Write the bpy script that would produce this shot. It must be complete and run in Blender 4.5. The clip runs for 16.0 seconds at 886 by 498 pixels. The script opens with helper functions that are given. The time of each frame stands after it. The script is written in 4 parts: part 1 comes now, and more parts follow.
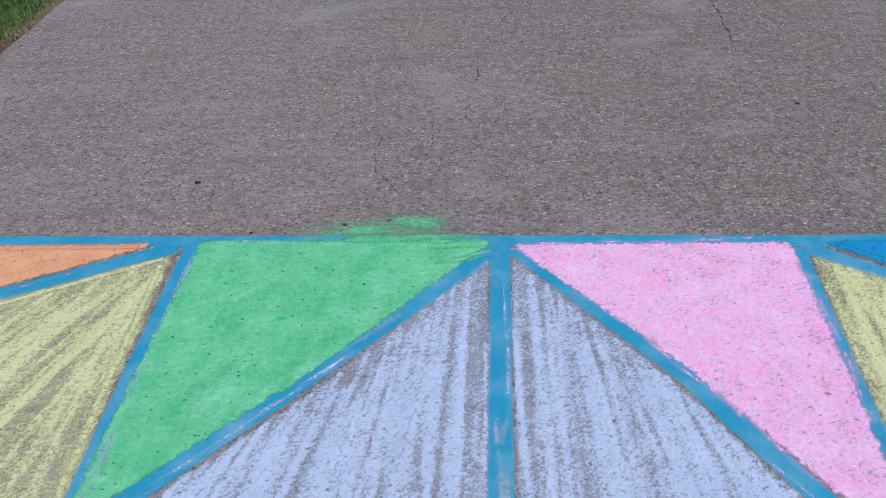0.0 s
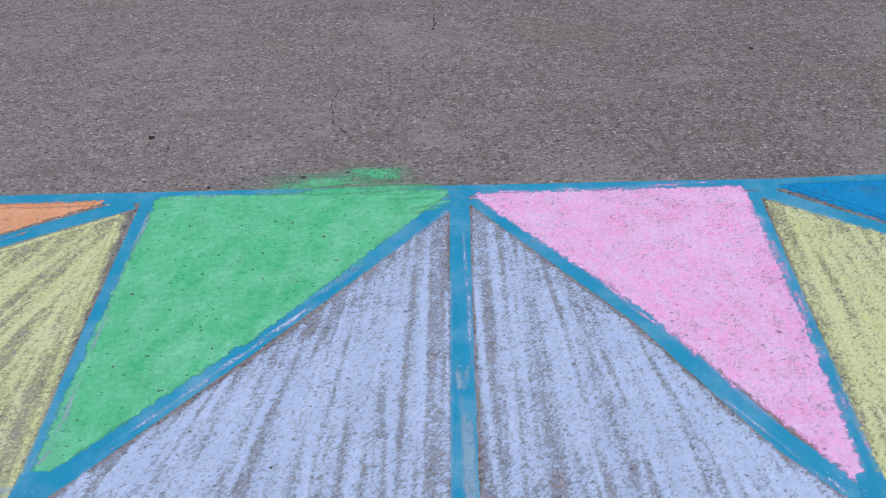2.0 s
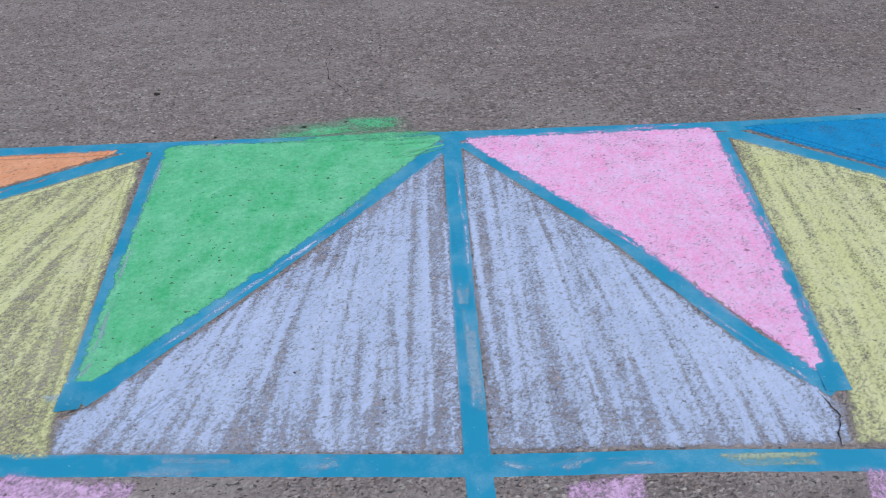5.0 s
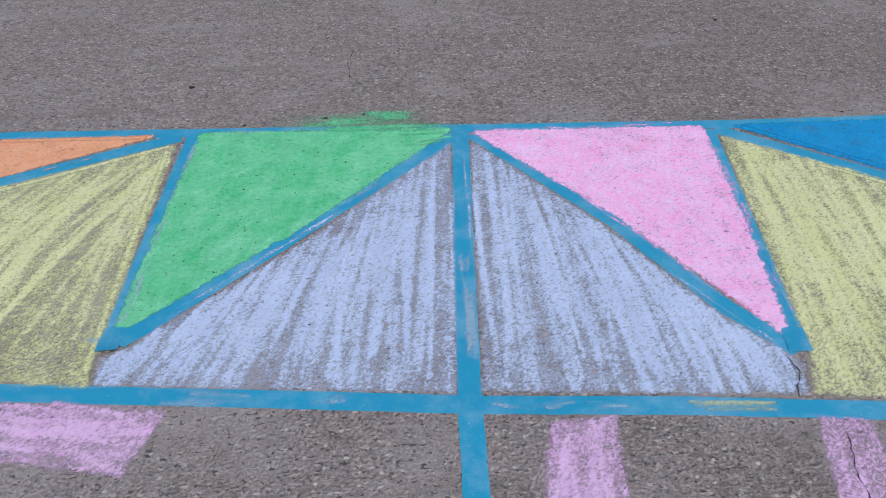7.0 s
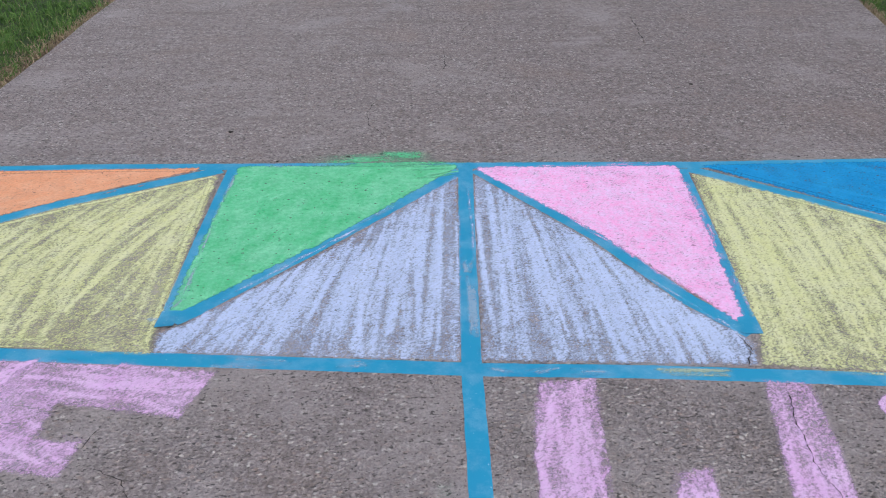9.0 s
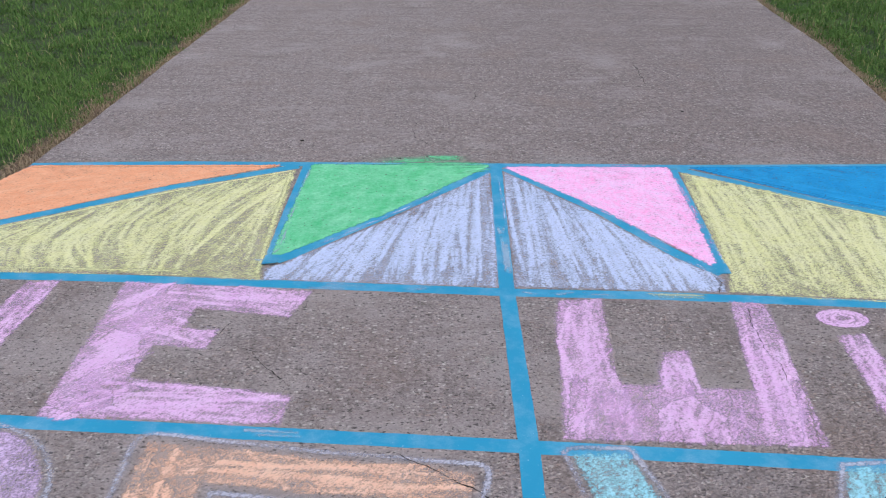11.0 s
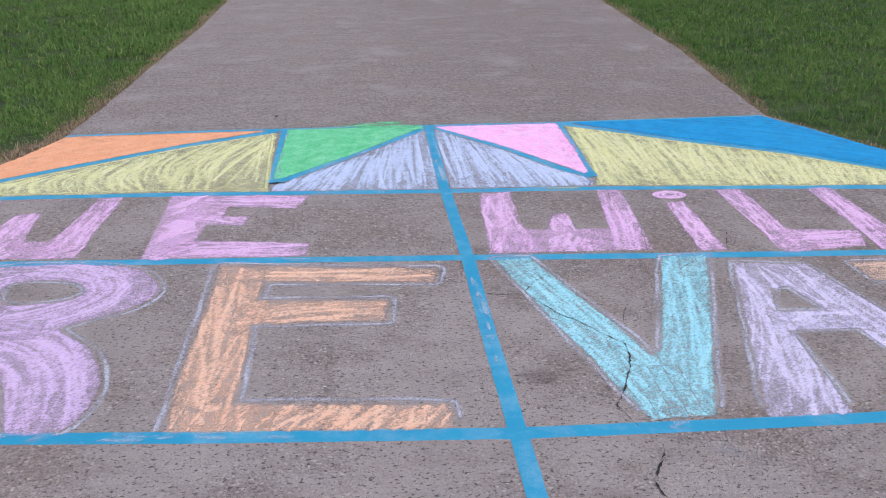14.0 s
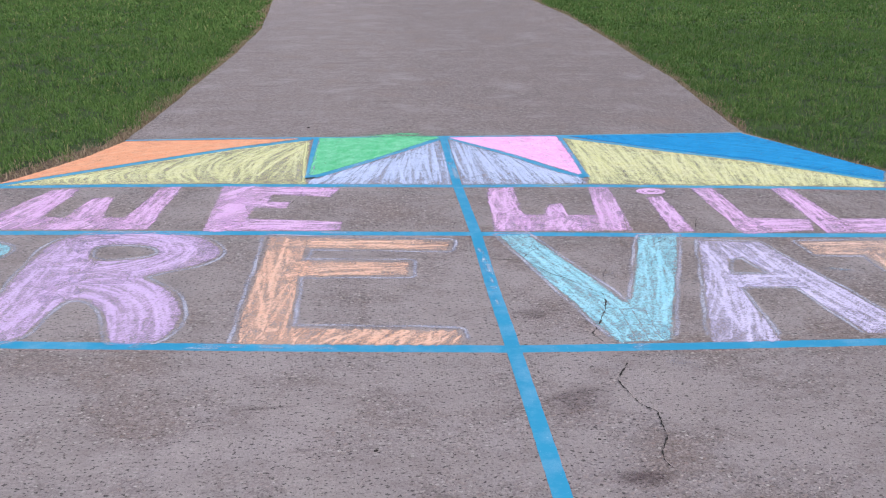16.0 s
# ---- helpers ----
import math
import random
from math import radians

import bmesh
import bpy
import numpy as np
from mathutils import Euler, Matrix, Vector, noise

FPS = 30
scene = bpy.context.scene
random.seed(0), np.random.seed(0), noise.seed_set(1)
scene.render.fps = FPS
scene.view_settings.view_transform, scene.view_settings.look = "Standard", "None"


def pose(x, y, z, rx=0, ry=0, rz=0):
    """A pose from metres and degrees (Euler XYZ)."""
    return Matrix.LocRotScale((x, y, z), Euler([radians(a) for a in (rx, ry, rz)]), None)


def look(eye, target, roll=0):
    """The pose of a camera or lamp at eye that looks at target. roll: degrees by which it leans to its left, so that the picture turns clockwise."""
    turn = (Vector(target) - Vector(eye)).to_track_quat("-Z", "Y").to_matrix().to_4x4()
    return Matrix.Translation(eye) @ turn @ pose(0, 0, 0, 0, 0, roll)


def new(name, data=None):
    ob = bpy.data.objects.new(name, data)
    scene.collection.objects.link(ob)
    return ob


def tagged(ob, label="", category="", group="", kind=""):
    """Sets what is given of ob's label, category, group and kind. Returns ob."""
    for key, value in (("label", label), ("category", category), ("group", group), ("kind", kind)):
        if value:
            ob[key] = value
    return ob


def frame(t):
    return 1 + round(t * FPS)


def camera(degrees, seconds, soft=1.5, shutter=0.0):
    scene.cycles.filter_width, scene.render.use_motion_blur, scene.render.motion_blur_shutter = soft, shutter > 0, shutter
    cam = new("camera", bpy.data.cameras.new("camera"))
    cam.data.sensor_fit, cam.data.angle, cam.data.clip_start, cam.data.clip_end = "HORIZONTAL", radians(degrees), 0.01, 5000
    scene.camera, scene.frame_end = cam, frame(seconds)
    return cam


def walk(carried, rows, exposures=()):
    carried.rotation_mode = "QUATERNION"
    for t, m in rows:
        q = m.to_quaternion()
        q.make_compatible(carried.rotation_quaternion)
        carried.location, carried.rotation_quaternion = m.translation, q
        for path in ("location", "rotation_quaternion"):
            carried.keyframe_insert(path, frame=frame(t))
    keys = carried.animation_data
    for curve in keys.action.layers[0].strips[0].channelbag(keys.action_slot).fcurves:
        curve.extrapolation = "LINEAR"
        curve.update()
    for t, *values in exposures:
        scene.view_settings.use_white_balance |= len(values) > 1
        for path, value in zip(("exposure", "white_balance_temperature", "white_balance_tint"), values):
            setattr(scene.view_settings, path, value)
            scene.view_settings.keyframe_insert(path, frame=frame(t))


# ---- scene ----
# ---- camera and walk ----
cam = camera(54.0, 16.0, soft=1.0)
PATH = [
    (0, (-0.094, -0.106, 1.402), (-0.148, 1.53, 0.253), -2.0),
    (0.5, (-0.101, -0.105, 1.405), (-0.116, 1.514, 0.231), -2.0),
    (1, (-0.099, -0.101, 1.406), (-0.077, 1.501, 0.208), -1.7),
    (1.5, (-0.096, -0.117, 1.41), (-0.058, 1.473, 0.196), -1.6),
    (2, (-0.088, -0.118, 1.402), (-0.058, 1.452, 0.164), -1.5),
    (2.5, (-0.075, -0.122, 1.39), (-0.065, 1.417, 0.112), -1.2),
    (3, (-0.092, -0.127, 1.384), (-0.092, 1.387, 0.078), -0.7),
    (3.2, (-0.112, -0.147, 1.39), (-0.115, 1.366, 0.082), -0.6),
    (5.3, (-0.173, -0.362, 1.407), (-0.065, 1.19, 0.151), -0.9),
    (5.5, (-0.153, -0.366, 1.405), (-0.043, 1.181, 0.142), -0.8),
    (6, (-0.139, -0.428, 1.408), (-0.034, 1.12, 0.146), -0.7),
    (6.5, (-0.117, -0.517, 1.406), (-0.045, 1.047, 0.162), -0.9),
    (7, (-0.142, -0.611, 1.429), (-0.091, 0.981, 0.218), -0.8),
    (7.5, (-0.232, -0.714, 1.417), (-0.175, 0.905, 0.244), -0.6),
    (8, (-0.281, -0.83, 1.419), (-0.203, 0.802, 0.265), -0.4),
    (8.5, (-0.254, -0.93, 1.433), (-0.163, 0.74, 0.337), -0.1),
    (9, (-0.17, -1.077, 1.436), (-0.121, 0.636, 0.406), -0.2),
    (9.5, (-0.169, -1.229, 1.426), (-0.162, 0.499, 0.419), -0.1),
    (9.7, (-0.183, -1.307, 1.421), (-0.186, 0.427, 0.425), -0.2),
    (11.8, (-0.424, -2.307, 1.452), (-0.292, -0.491, 0.623), 1.3),
    (12, (-0.459, -2.408, 1.438), (-0.279, -0.595, 0.613), 1.1),
    (12.5, (-0.489, -2.645, 1.436), (-0.273, -0.835, 0.613), 0.5),
    (13, (-0.446, -2.928, 1.434), (-0.232, -1.111, 0.625), 0.5),
    (13.5, (-0.468, -3.116, 1.432), (-0.263, -1.294, 0.633), 0.6),
    (14, (-0.55, -3.32, 1.419), (-0.326, -1.494, 0.634), -0.0),
    (14.5, (-0.552, -3.547, 1.441), (-0.308, -1.705, 0.701), -0.2),
    (15, (-0.491, -3.778, 1.418), (-0.278, -1.919, 0.712), 0.6),
    (15.5, (-0.544, -3.909, 1.408), (-0.347, -2.041, 0.719), 1.0),
    (16, (-0.648, -4.048, 1.403), (-0.443, -2.186, 0.703), 0.6),
]
EXPOSURES = [(0.0, -0.02, 6250, 6), (3.0, -0.12, 6250, 6), (5.5, -0.12, 6250, 6), (9.0, 0.02, 6320, 8), (12.0, 0.18, 6400, 11), (14.0, 0.20, 6420, 12), (16.0, 0.28, 6430, 13)]
walk(cam, [(t, look(eye, target, roll)) for t, eye, target, roll in PATH], EXPOSURES)

# ---- daylight: a bright, veiled sky ----
world = bpy.data.worlds.new("daylight")
scene.world = world
world.use_nodes = True
sky = world.node_tree.nodes.new("ShaderNodeTexSky")
sky.sky_type, sky.sun_disc = "NISHITA", False
sky.sun_elevation, sky.sun_rotation = radians(48), radians(140)
sky.dust_density = 3.0
background = world.node_tree.nodes["Background"]
background.inputs["Strength"].default_value = 0.15
world.node_tree.links.new(sky.outputs["Color"], background.inputs["Color"])
sun = new("sun", bpy.data.lights.new("sun", "SUN"))
sun.data.energy, sun.data.angle, sun.data.color = 2.2, radians(25), (1.0, 0.97, 0.93)
sun.matrix_world = look((6, -7, 10.3), (0, 0, 0))


# ---- material tools ----
class Nodes:
    """A node material with short ways to add and join nodes."""

    def __init__(self, name):
        self.mat = bpy.data.materials.new(name)
        self.mat.use_nodes = True
        self.tree = self.mat.node_tree
        self.bsdf = self.tree.nodes["Principled BSDF"]
        self.end = self.tree.nodes["Material Output"]

    def add(self, kind, **inputs):
        node = self.tree.nodes.new(kind)
        for key, value in inputs.items():
            self.put(node.inputs[key.replace("_", " ")], value)
        return node

    def put(self, socket, value):
        if isinstance(value, bpy.types.NodeSocket):
            self.tree.links.new(value, socket)
        else:
            socket.default_value = value

    def place(self):
        return self.add("ShaderNodeNewGeometry").outputs["Position"]

    def scaled(self, vector, scale, turn=0.0):
        node = self.add("ShaderNodeMapping", Vector=vector)
        node.inputs["Scale"].default_value = scale
        node.inputs["Rotation"].default_value = (0, 0, turn)
        return node.outputs["Vector"]

    def noise(self, vector, scale, detail=2.0, rough=0.5):
        return self.add("ShaderNodeTexNoise", Vector=vector, Scale=scale, Detail=detail, Roughness=rough).outputs["Fac"]

    def cells(self, vector, scale):
        return self.add("ShaderNodeTexVoronoi", Vector=vector, Scale=scale)

    def math(self, kind, a, b=0.0, clamp=False):
        node = self.add("ShaderNodeMath")
        node.operation, node.use_clamp = kind, clamp
        self.put(node.inputs[0], a)
        self.put(node.inputs[1], b)
        return node.outputs[0]

    def span(self, value, lo, hi, to_lo=0.0, to_hi=1.0):
        node = self.add("ShaderNodeMapRange", Value=value)
        for key, v in zip(("From Min", "From Max", "To Min", "To Max"), (lo, hi, to_lo, to_hi)):
            node.inputs[key].default_value = v
        return node.outputs["Result"]

    def mix(self, fac, a, b, kind="MIX"):
        node = self.tree.nodes.new("ShaderNodeMix")
        node.data_type, node.blend_type = "RGBA", kind
        for socket, v in ((node.inputs[0], fac), (node.inputs[6], a), (node.inputs[7], b)):
            self.put(socket, (*v, 1.0) if isinstance(v, tuple) and len(v) == 3 else v)
        return node.outputs[2]

    def bump(self, height, strength, distance):
        return self.add("ShaderNodeBump", Height=height, Strength=strength, Distance=distance).outputs["Normal"]

    def attribute(self, name, socket):
        node = self.tree.nodes.new("ShaderNodeAttribute")
        node.attribute_name = name
        return node.outputs[socket]

    def finish(self, color, rough, normal=None):
        self.put(self.bsdf.inputs["Base Color"], color if isinstance(color, bpy.types.NodeSocket) else (*color, 1.0))
        self.put(self.bsdf.inputs["Roughness"], rough)
        if normal:
            self.put(self.bsdf.inputs["Normal"], normal)
        return self.mat


def grit(n, at):
    """The worn concrete's relief: 0 in a pit, about 1 on the flat."""
    fine = n.span(n.noise(at, 120.0, 3.0, 0.72), 0.33, 0.60)
    shift = n.add("ShaderNodeTexNoise", Vector=at, Scale=110.0, Detail=2.0)
    bent = n.add("ShaderNodeVectorMath")
    bent.operation = "MULTIPLY_ADD"
    n.put(bent.inputs[0], shift.outputs["Color"])
    bent.inputs[1].default_value = (0.014, 0.014, 0.0)
    n.put(bent.inputs[2], at)
    holes = n.cells(bent.outputs[0], 125.0)
    size = n.add("ShaderNodeSeparateColor", Color=holes.outputs["Color"]).outputs["Red"]
    deep = n.span(n.math("SUBTRACT", n.math("SUBTRACT", n.math("MULTIPLY", size, 0.85), 0.44), holes.outputs["Distance"]), -0.04, 0.04)
    return n.math("SUBTRACT", n.span(fine, 0.0, 1.0, 0.30, 1.0), n.math("MULTIPLY", deep, 0.9), True)


def fleck_mask(n, at):
    """Sparse deep pits, bare of chalk too."""
    return n.span(n.noise(n.scaled(at, (0.8, 1.1, 1.0)), 70.0, 2.0, 0.55), 0.655, 0.70)


def concrete():
    """Grey-brown slab: a smooth tan skin, worn through in patches to dark mortar with stones of many tones."""
    n = Nodes("worn concrete")
    at = n.place()
    parted = n.add("ShaderNodeSeparateXYZ", Vector=at)
    y = parted.outputs["Y"]
    broad = n.span(n.noise(at, 0.55, 4.0, 0.6), 0.32, 0.68)
    cloud = n.span(n.noise(n.scaled(at, (0.8, 1.7, 1.0)), 2.4, 6.0, 0.70), 0.34, 0.66)
    patch = n.span(n.noise(at, 7.0, 3.0, 0.6), 0.3, 0.7)
    skin = n.mix(broad, (0.352, 0.309, 0.314), (0.418, 0.370, 0.375))
    skin = n.mix(n.math("MULTIPLY", cloud, 0.45), skin, (0.219, 0.184, 0.177))
    skin = n.mix(n.math("MULTIPLY", patch, 0.40), skin, (0.393, 0.348, 0.332))
    # the skin is worn through most up the drive
    up = n.span(y, -1.6, 2.4, -0.045, 0.10)
    worn = n.span(n.math("ADD", n.noise(at, 1.9, 5.0, 0.68), up), 0.42, 0.58, 0.18, 1.0)
    # and more on the east half than on the west
    side = n.span(n.math("ADD", parted.outputs["X"], n.math("MULTIPLY", n.noise(at, 0.8, 3.0), 1.2)), -0.2, 1.4)
    worn = n.math("MULTIPLY", worn, n.span(side, 0.0, 1.0, 0.80, 1.0))
    # exposed aggregate: each stone its own tone, in darker mortar
    bent = n.add("ShaderNodeVectorMath")
    bent.operation = "MULTIPLY_ADD"
    n.put(bent.inputs[0], n.add("ShaderNodeTexNoise", Vector=at, Scale=75.0, Detail=2.0).outputs["Color"])
    bent.inputs[1].default_value = (0.012, 0.012, 0.0)
    n.put(bent.inputs[2], at)
    stones = n.cells(n.scaled(bent.outputs[0], (0.75, 1.0, 1.0)), 92.0)
    tone = n.add("ShaderNodeSeparateColor", Color=stones.outputs["Color"])
    body = n.span(stones.outputs["Distance"], 0.28, 0.52, 1.0, 0.0)
    mottle = n.span(n.noise(at, 30.0, 5.0, 0.78), 0.36, 0.62)
    stone = n.mix(n.span(tone.outputs["Green"], 0.25, 0.95), (0.439, 0.378, 0.371), (0.148, 0.117, 0.114))
    stone = n.mix(n.math("MULTIPLY", n.span(tone.outputs["Red"], 0.84, 0.88), 0.85), stone, (0.775, 0.717, 0.672))
    stone = n.mix(n.math("MULTIPLY", n.span(tone.outputs["Blue"], 0.86, 0.93), 0.6), stone, (0.306, 0.187, 0.138))
    mortar = n.mix(mottle, (0.097, 0.076, 0.075), (0.379, 0.323, 0.315))
    rough = n.mix(n.math("MULTIPLY", body, 0.85), mortar, stone)
    base = n.mix(n.math("MULTIPLY", worn, 0.88), skin, rough)
    pits = grit(n, at)
    hole = n.math("MULTIPLY", n.math("SUBTRACT", 1.0, pits), n.span(worn, 0.18, 1.0, 0.30, 0.70))
    base = n.mix(hole, base, (0.075, 0.060, 0.057))
    specks = n.span(n.noise(n.scaled(at, (0.7, 1.1, 1.0)), 88.0, 2.0, 0.55), 0.60, 0.66)
    base = n.mix(n.math("MULTIPLY", n.math("MAXIMUM", specks, fleck_mask(n, at)), 0.88), base, (0.052, 0.046, 0.044))
    # trowel marks across the drive, and brownish stains
    marks = n.span(n.noise(n.scaled(at, (0.9, 13.0, 1.0)), 1.0, 4.0, 0.68), 0.54, 0.70)
    base = n.mix(n.math("MULTIPLY", n.math("MULTIPLY", marks, n.span(y, 1.0, 4.0, 0.12, 0.60)), 0.9), base, (0.138, 0.109, 0.103))
    base = n.mix(n.math("MULTIPLY", side, 0.10), base, (0.112, 0.087, 0.079))
    blot = n.span(n.noise(n.scaled(at, (1.0, 1.5, 1.0)), 5.5, 6.0, 0.75), 0.50, 0.70)
    base = n.mix(n.math("MULTIPLY", blot, 0.40), base, (0.153, 0.121, 0.114))
    stain = n.span(n.noise(at, 1.9, 2.0, 0.4), 0.58, 0.76)
    base = n.mix(n.math("MULTIPLY", stain, 0.34), base, (0.250, 0.182, 0.154))
    height = n.math("ADD", n.math("MULTIPLY", pits, 0.7), n.math("MULTIPLY", n.math("MULTIPLY", body, worn), 0.45))
    return n.finish(base, 0.9, n.bump(height, 1.0, 0.006))


def tape_color(n, at):
    dust = n.span(n.noise(at, 7.0, 5.0, 0.72), 0.46, 0.70)
    fine = n.span(n.noise(at, 260.0, 2.0), 0.35, 0.7)
    base = n.mix(n.noise(at, 3.0, 2.0), (0.012, 0.225, 0.40), (0.020, 0.285, 0.47))
    base = n.mix(n.math("MULTIPLY", n.math("MULTIPLY", dust, n.span(fine, 0.0, 1.0, 0.4, 1.0)), 0.6), base, (0.27, 0.45, 0.61))
    fleck = n.span(n.noise(at, 85.0, 2.0, 0.6), 0.70, 0.74)
    return n.mix(n.math("MULTIPLY", fleck, 0.55), base, (0.50, 0.60, 0.72))


def chalk(name, dense, light, grain=1.0, film=0.97, tints=0.4):
    """Dry chalk on concrete: where a stroke pressed hard it covers, where it pressed lightly it lies on the grains alone.
    The strokes lie in the mesh as "cover" (how much chalk) and "tone" (how pale)."""
    n = Nodes(name)
    at = n.place()
    cover, pale = n.attribute("cover", "Fac"), n.attribute("tone", "Fac")
    crumb = n.span(n.noise(at, 165.0, 4.0, 0.75), 0.30, 0.70)
    clot = n.span(n.noise(at, 55.0, 4.0, 0.75), 0.32, 0.68)
    rest = n.math("ADD", n.math("MULTIPLY", crumb, 0.65 * grain), n.math("MULTIPLY", clot, 0.35 * grain))
    lumps = n.span(n.math("SUBTRACT", n.math("MULTIPLY", cover, 1.5), rest), 0.0, 0.60)
    powder = n.span(n.math("MULTIPLY", cover, n.span(crumb, 0.0, 1.0, 1.15, 0.75)), 0.04, 1.0, 0.0, 0.95)
    fac = n.math("ADD", n.math("MULTIPLY", lumps, 0.60), n.math("MULTIPLY", powder, 0.42))
    fac = n.math("MULTIPLY", fac, n.span(fleck_mask(n, at), 0.0, 1.0, film, 0.45))
    tint = n.math("ADD", n.math("MULTIPLY", n.span(n.noise(at, 11.0, 5.0, 0.7), 0.34, 0.66), 0.45), n.math("MULTIPLY", pale, 0.55))
    tint = n.math("ADD", tint, n.math("MULTIPLY", n.math("SUBTRACT", clot, 0.5), tints), True)
    n.finish(n.mix(tint, dense, light), 1.0, n.bump(n.math("ADD", n.math("MULTIPLY", crumb, 0.5), n.math("MULTIPLY", clot, 0.5)), 0.7, 0.004))
    n.bsdf.inputs["Specular IOR Level"].default_value = 0.1
    clear = n.add("ShaderNodeBsdfTransparent")
    both = n.add("ShaderNodeMixShader", Fac=fac)
    n.tree.links.new(clear.outputs[0], both.inputs[1])
    n.tree.links.new(n.bsdf.outputs[0], both.inputs[2])
    n.tree.links.new(both.outputs[0], n.end.inputs["Surface"])
    return n.mat


def tape_material():
    n = Nodes("blue painter's tape")
    at = n.place()
    return n.finish(tape_color(n, at), 0.55, n.bump(n.noise(at, 420.0, 2.0), 0.25, 0.0006))


def grass_material(name, low, high, tan):
    n = Nodes(name)
    n.tree.nodes.remove(n.bsdf)
    rnd = n.add("ShaderNodeNewGeometry").outputs["Random Per Island"]
    tuft = n.attribute("tone", "Fac")
    color = n.mix(n.math("ADD", n.math("MULTIPLY", rnd, 0.45), n.math("MULTIPLY", tuft, 0.55)), low, high)
    dry = n.span(n.math("FRACT", n.math("MULTIPLY", rnd, 37.0)), 0.92, 0.95)
    color = n.mix(n.math("MULTIPLY", dry, 0.75), color, tan)
    diffuse = n.add("ShaderNodeBsdfDiffuse", Color=color)
    thin = n.add("ShaderNodeBsdfTranslucent", Color=color)
    both = n.add("ShaderNodeMixShader", Fac=0.3)
    n.tree.links.new(diffuse.outputs[0], both.inputs[1])
    n.tree.links.new(thin.outputs[0], both.inputs[2])
    n.tree.links.new(both.outputs[0], n.end.inputs["Surface"])
    return n.mat


def soil_material():
    n = Nodes("dry soil and thatch")
    at = n.place()
    base = n.mix(n.span(n.noise(at, 22.0, 5.0, 0.7), 0.3, 0.7), (0.075, 0.050, 0.034), (0.22, 0.145, 0.098))
    return n.finish(base, 1.0, n.bump(n.noise(at, 90.0, 4.0, 0.7), 1.0, 0.02))


def ground_material():
    n = Nodes("lawn ground")
    at = n.place()
    base = n.mix(n.span(n.noise(at, 1.4, 5.0, 0.65), 0.3, 0.7), (0.028, 0.055, 0.016), (0.055, 0.095, 0.026))
    base = n.mix(n.math("MULTIPLY", n.span(n.noise(at, 30.0, 4.0, 0.7), 0.45, 0.7), 0.5), base, (0.06, 0.05, 0.025))
    return n.finish(base, 1.0, n.bump(n.noise(at, 60.0, 4.0, 0.7), 1.0, 0.03))


def crack_material():
    n = Nodes("dark crack")
    at = n.place()
    return n.finish(n.mix(n.noise(at, 60.0, 3.0), (0.010, 0.008, 0.007), (0.035, 0.03, 0.027)), 1.0)


CONCRETE, TAPE, SOIL, GROUND, CRACK = concrete(), tape_material(), soil_material(), ground_material(), crack_material()
GRASS = grass_material("lawn grass", (0.050, 0.112, 0.032), (0.168, 0.278, 0.082), (0.33, 0.30, 0.15))
STRAW = grass_material("dead grass", (0.21, 0.155, 0.100), (0.43, 0.345, 0.245), (0.10, 0.12, 0.03))
CHALK = {
    "green": chalk("green chalk", (0.050, 0.46, 0.180), (0.27, 0.70, 0.45), 0.70, tints=0.4),
    "pink": chalk("pink chalk", (0.94, 0.38, 0.72), (0.88, 0.63, 0.90), 1.0, tints=0.7),
    "lavender": chalk("pale lavender chalk", (0.46, 0.55, 0.78), (0.58, 0.67, 0.90), 1.1),
    "yellow": chalk("yellow chalk", (0.65, 0.67, 0.31), (0.73, 0.74, 0.48), 1.1),
    "orange": chalk("orange chalk", (0.78, 0.33, 0.17), (0.82, 0.46, 0.30), 0.90),
    "blue": chalk("deep blue chalk", (0.008, 0.235, 0.55), (0.03, 0.35, 0.68), 0.90),
    "violet pink": chalk("violet-pink chalk", (0.70, 0.41, 0.72), (0.79, 0.57, 0.82)),
    "violet": chalk("violet chalk", (0.61, 0.44, 0.73), (0.71, 0.56, 0.82)),
    "apricot": chalk("apricot chalk", (0.80, 0.47, 0.33), (0.85, 0.60, 0.48)),
    "aqua": chalk("aqua chalk", (0.27, 0.67, 0.80), (0.44, 0.78, 0.89)),
    "lilac": chalk("lilac chalk", (0.60, 0.55, 0.79), (0.71, 0.67, 0.88)),
    "peach": chalk("faint peach chalk", (0.80, 0.53, 0.42), (0.84, 0.63, 0.53)),
    "outline": chalk("grey-lavender outline chalk", (0.45, 0.46, 0.57), (0.56, 0.57, 0.68)),
    "dust": chalk("pale chalk dust", (0.40, 0.54, 0.68), (0.50, 0.62, 0.75), 1.0, 0.55),
    "faint yellow": chalk("rubbed yellow chalk", (0.50, 0.56, 0.34), (0.56, 0.62, 0.42), 0.9, 0.7),
    "white scuff": chalk("white scuff", (0.62, 0.60, 0.60), (0.72, 0.70, 0.70)),
    "grime": chalk("old grime", (0.085, 0.058, 0.062), (0.120, 0.085, 0.090), 1.0, 0.6),
}


# ---- shape tools ----
def mesh_object(name, verts, faces, material, parent=None, smooth=False):
    data = bpy.data.meshes.new(name)
    data.from_pydata(verts, [], faces)
    data.materials.append(material)
    if smooth:
        data.shade_smooth()
    ob = new(name, data)
    if parent:
        ob.parent = parent
    return ob


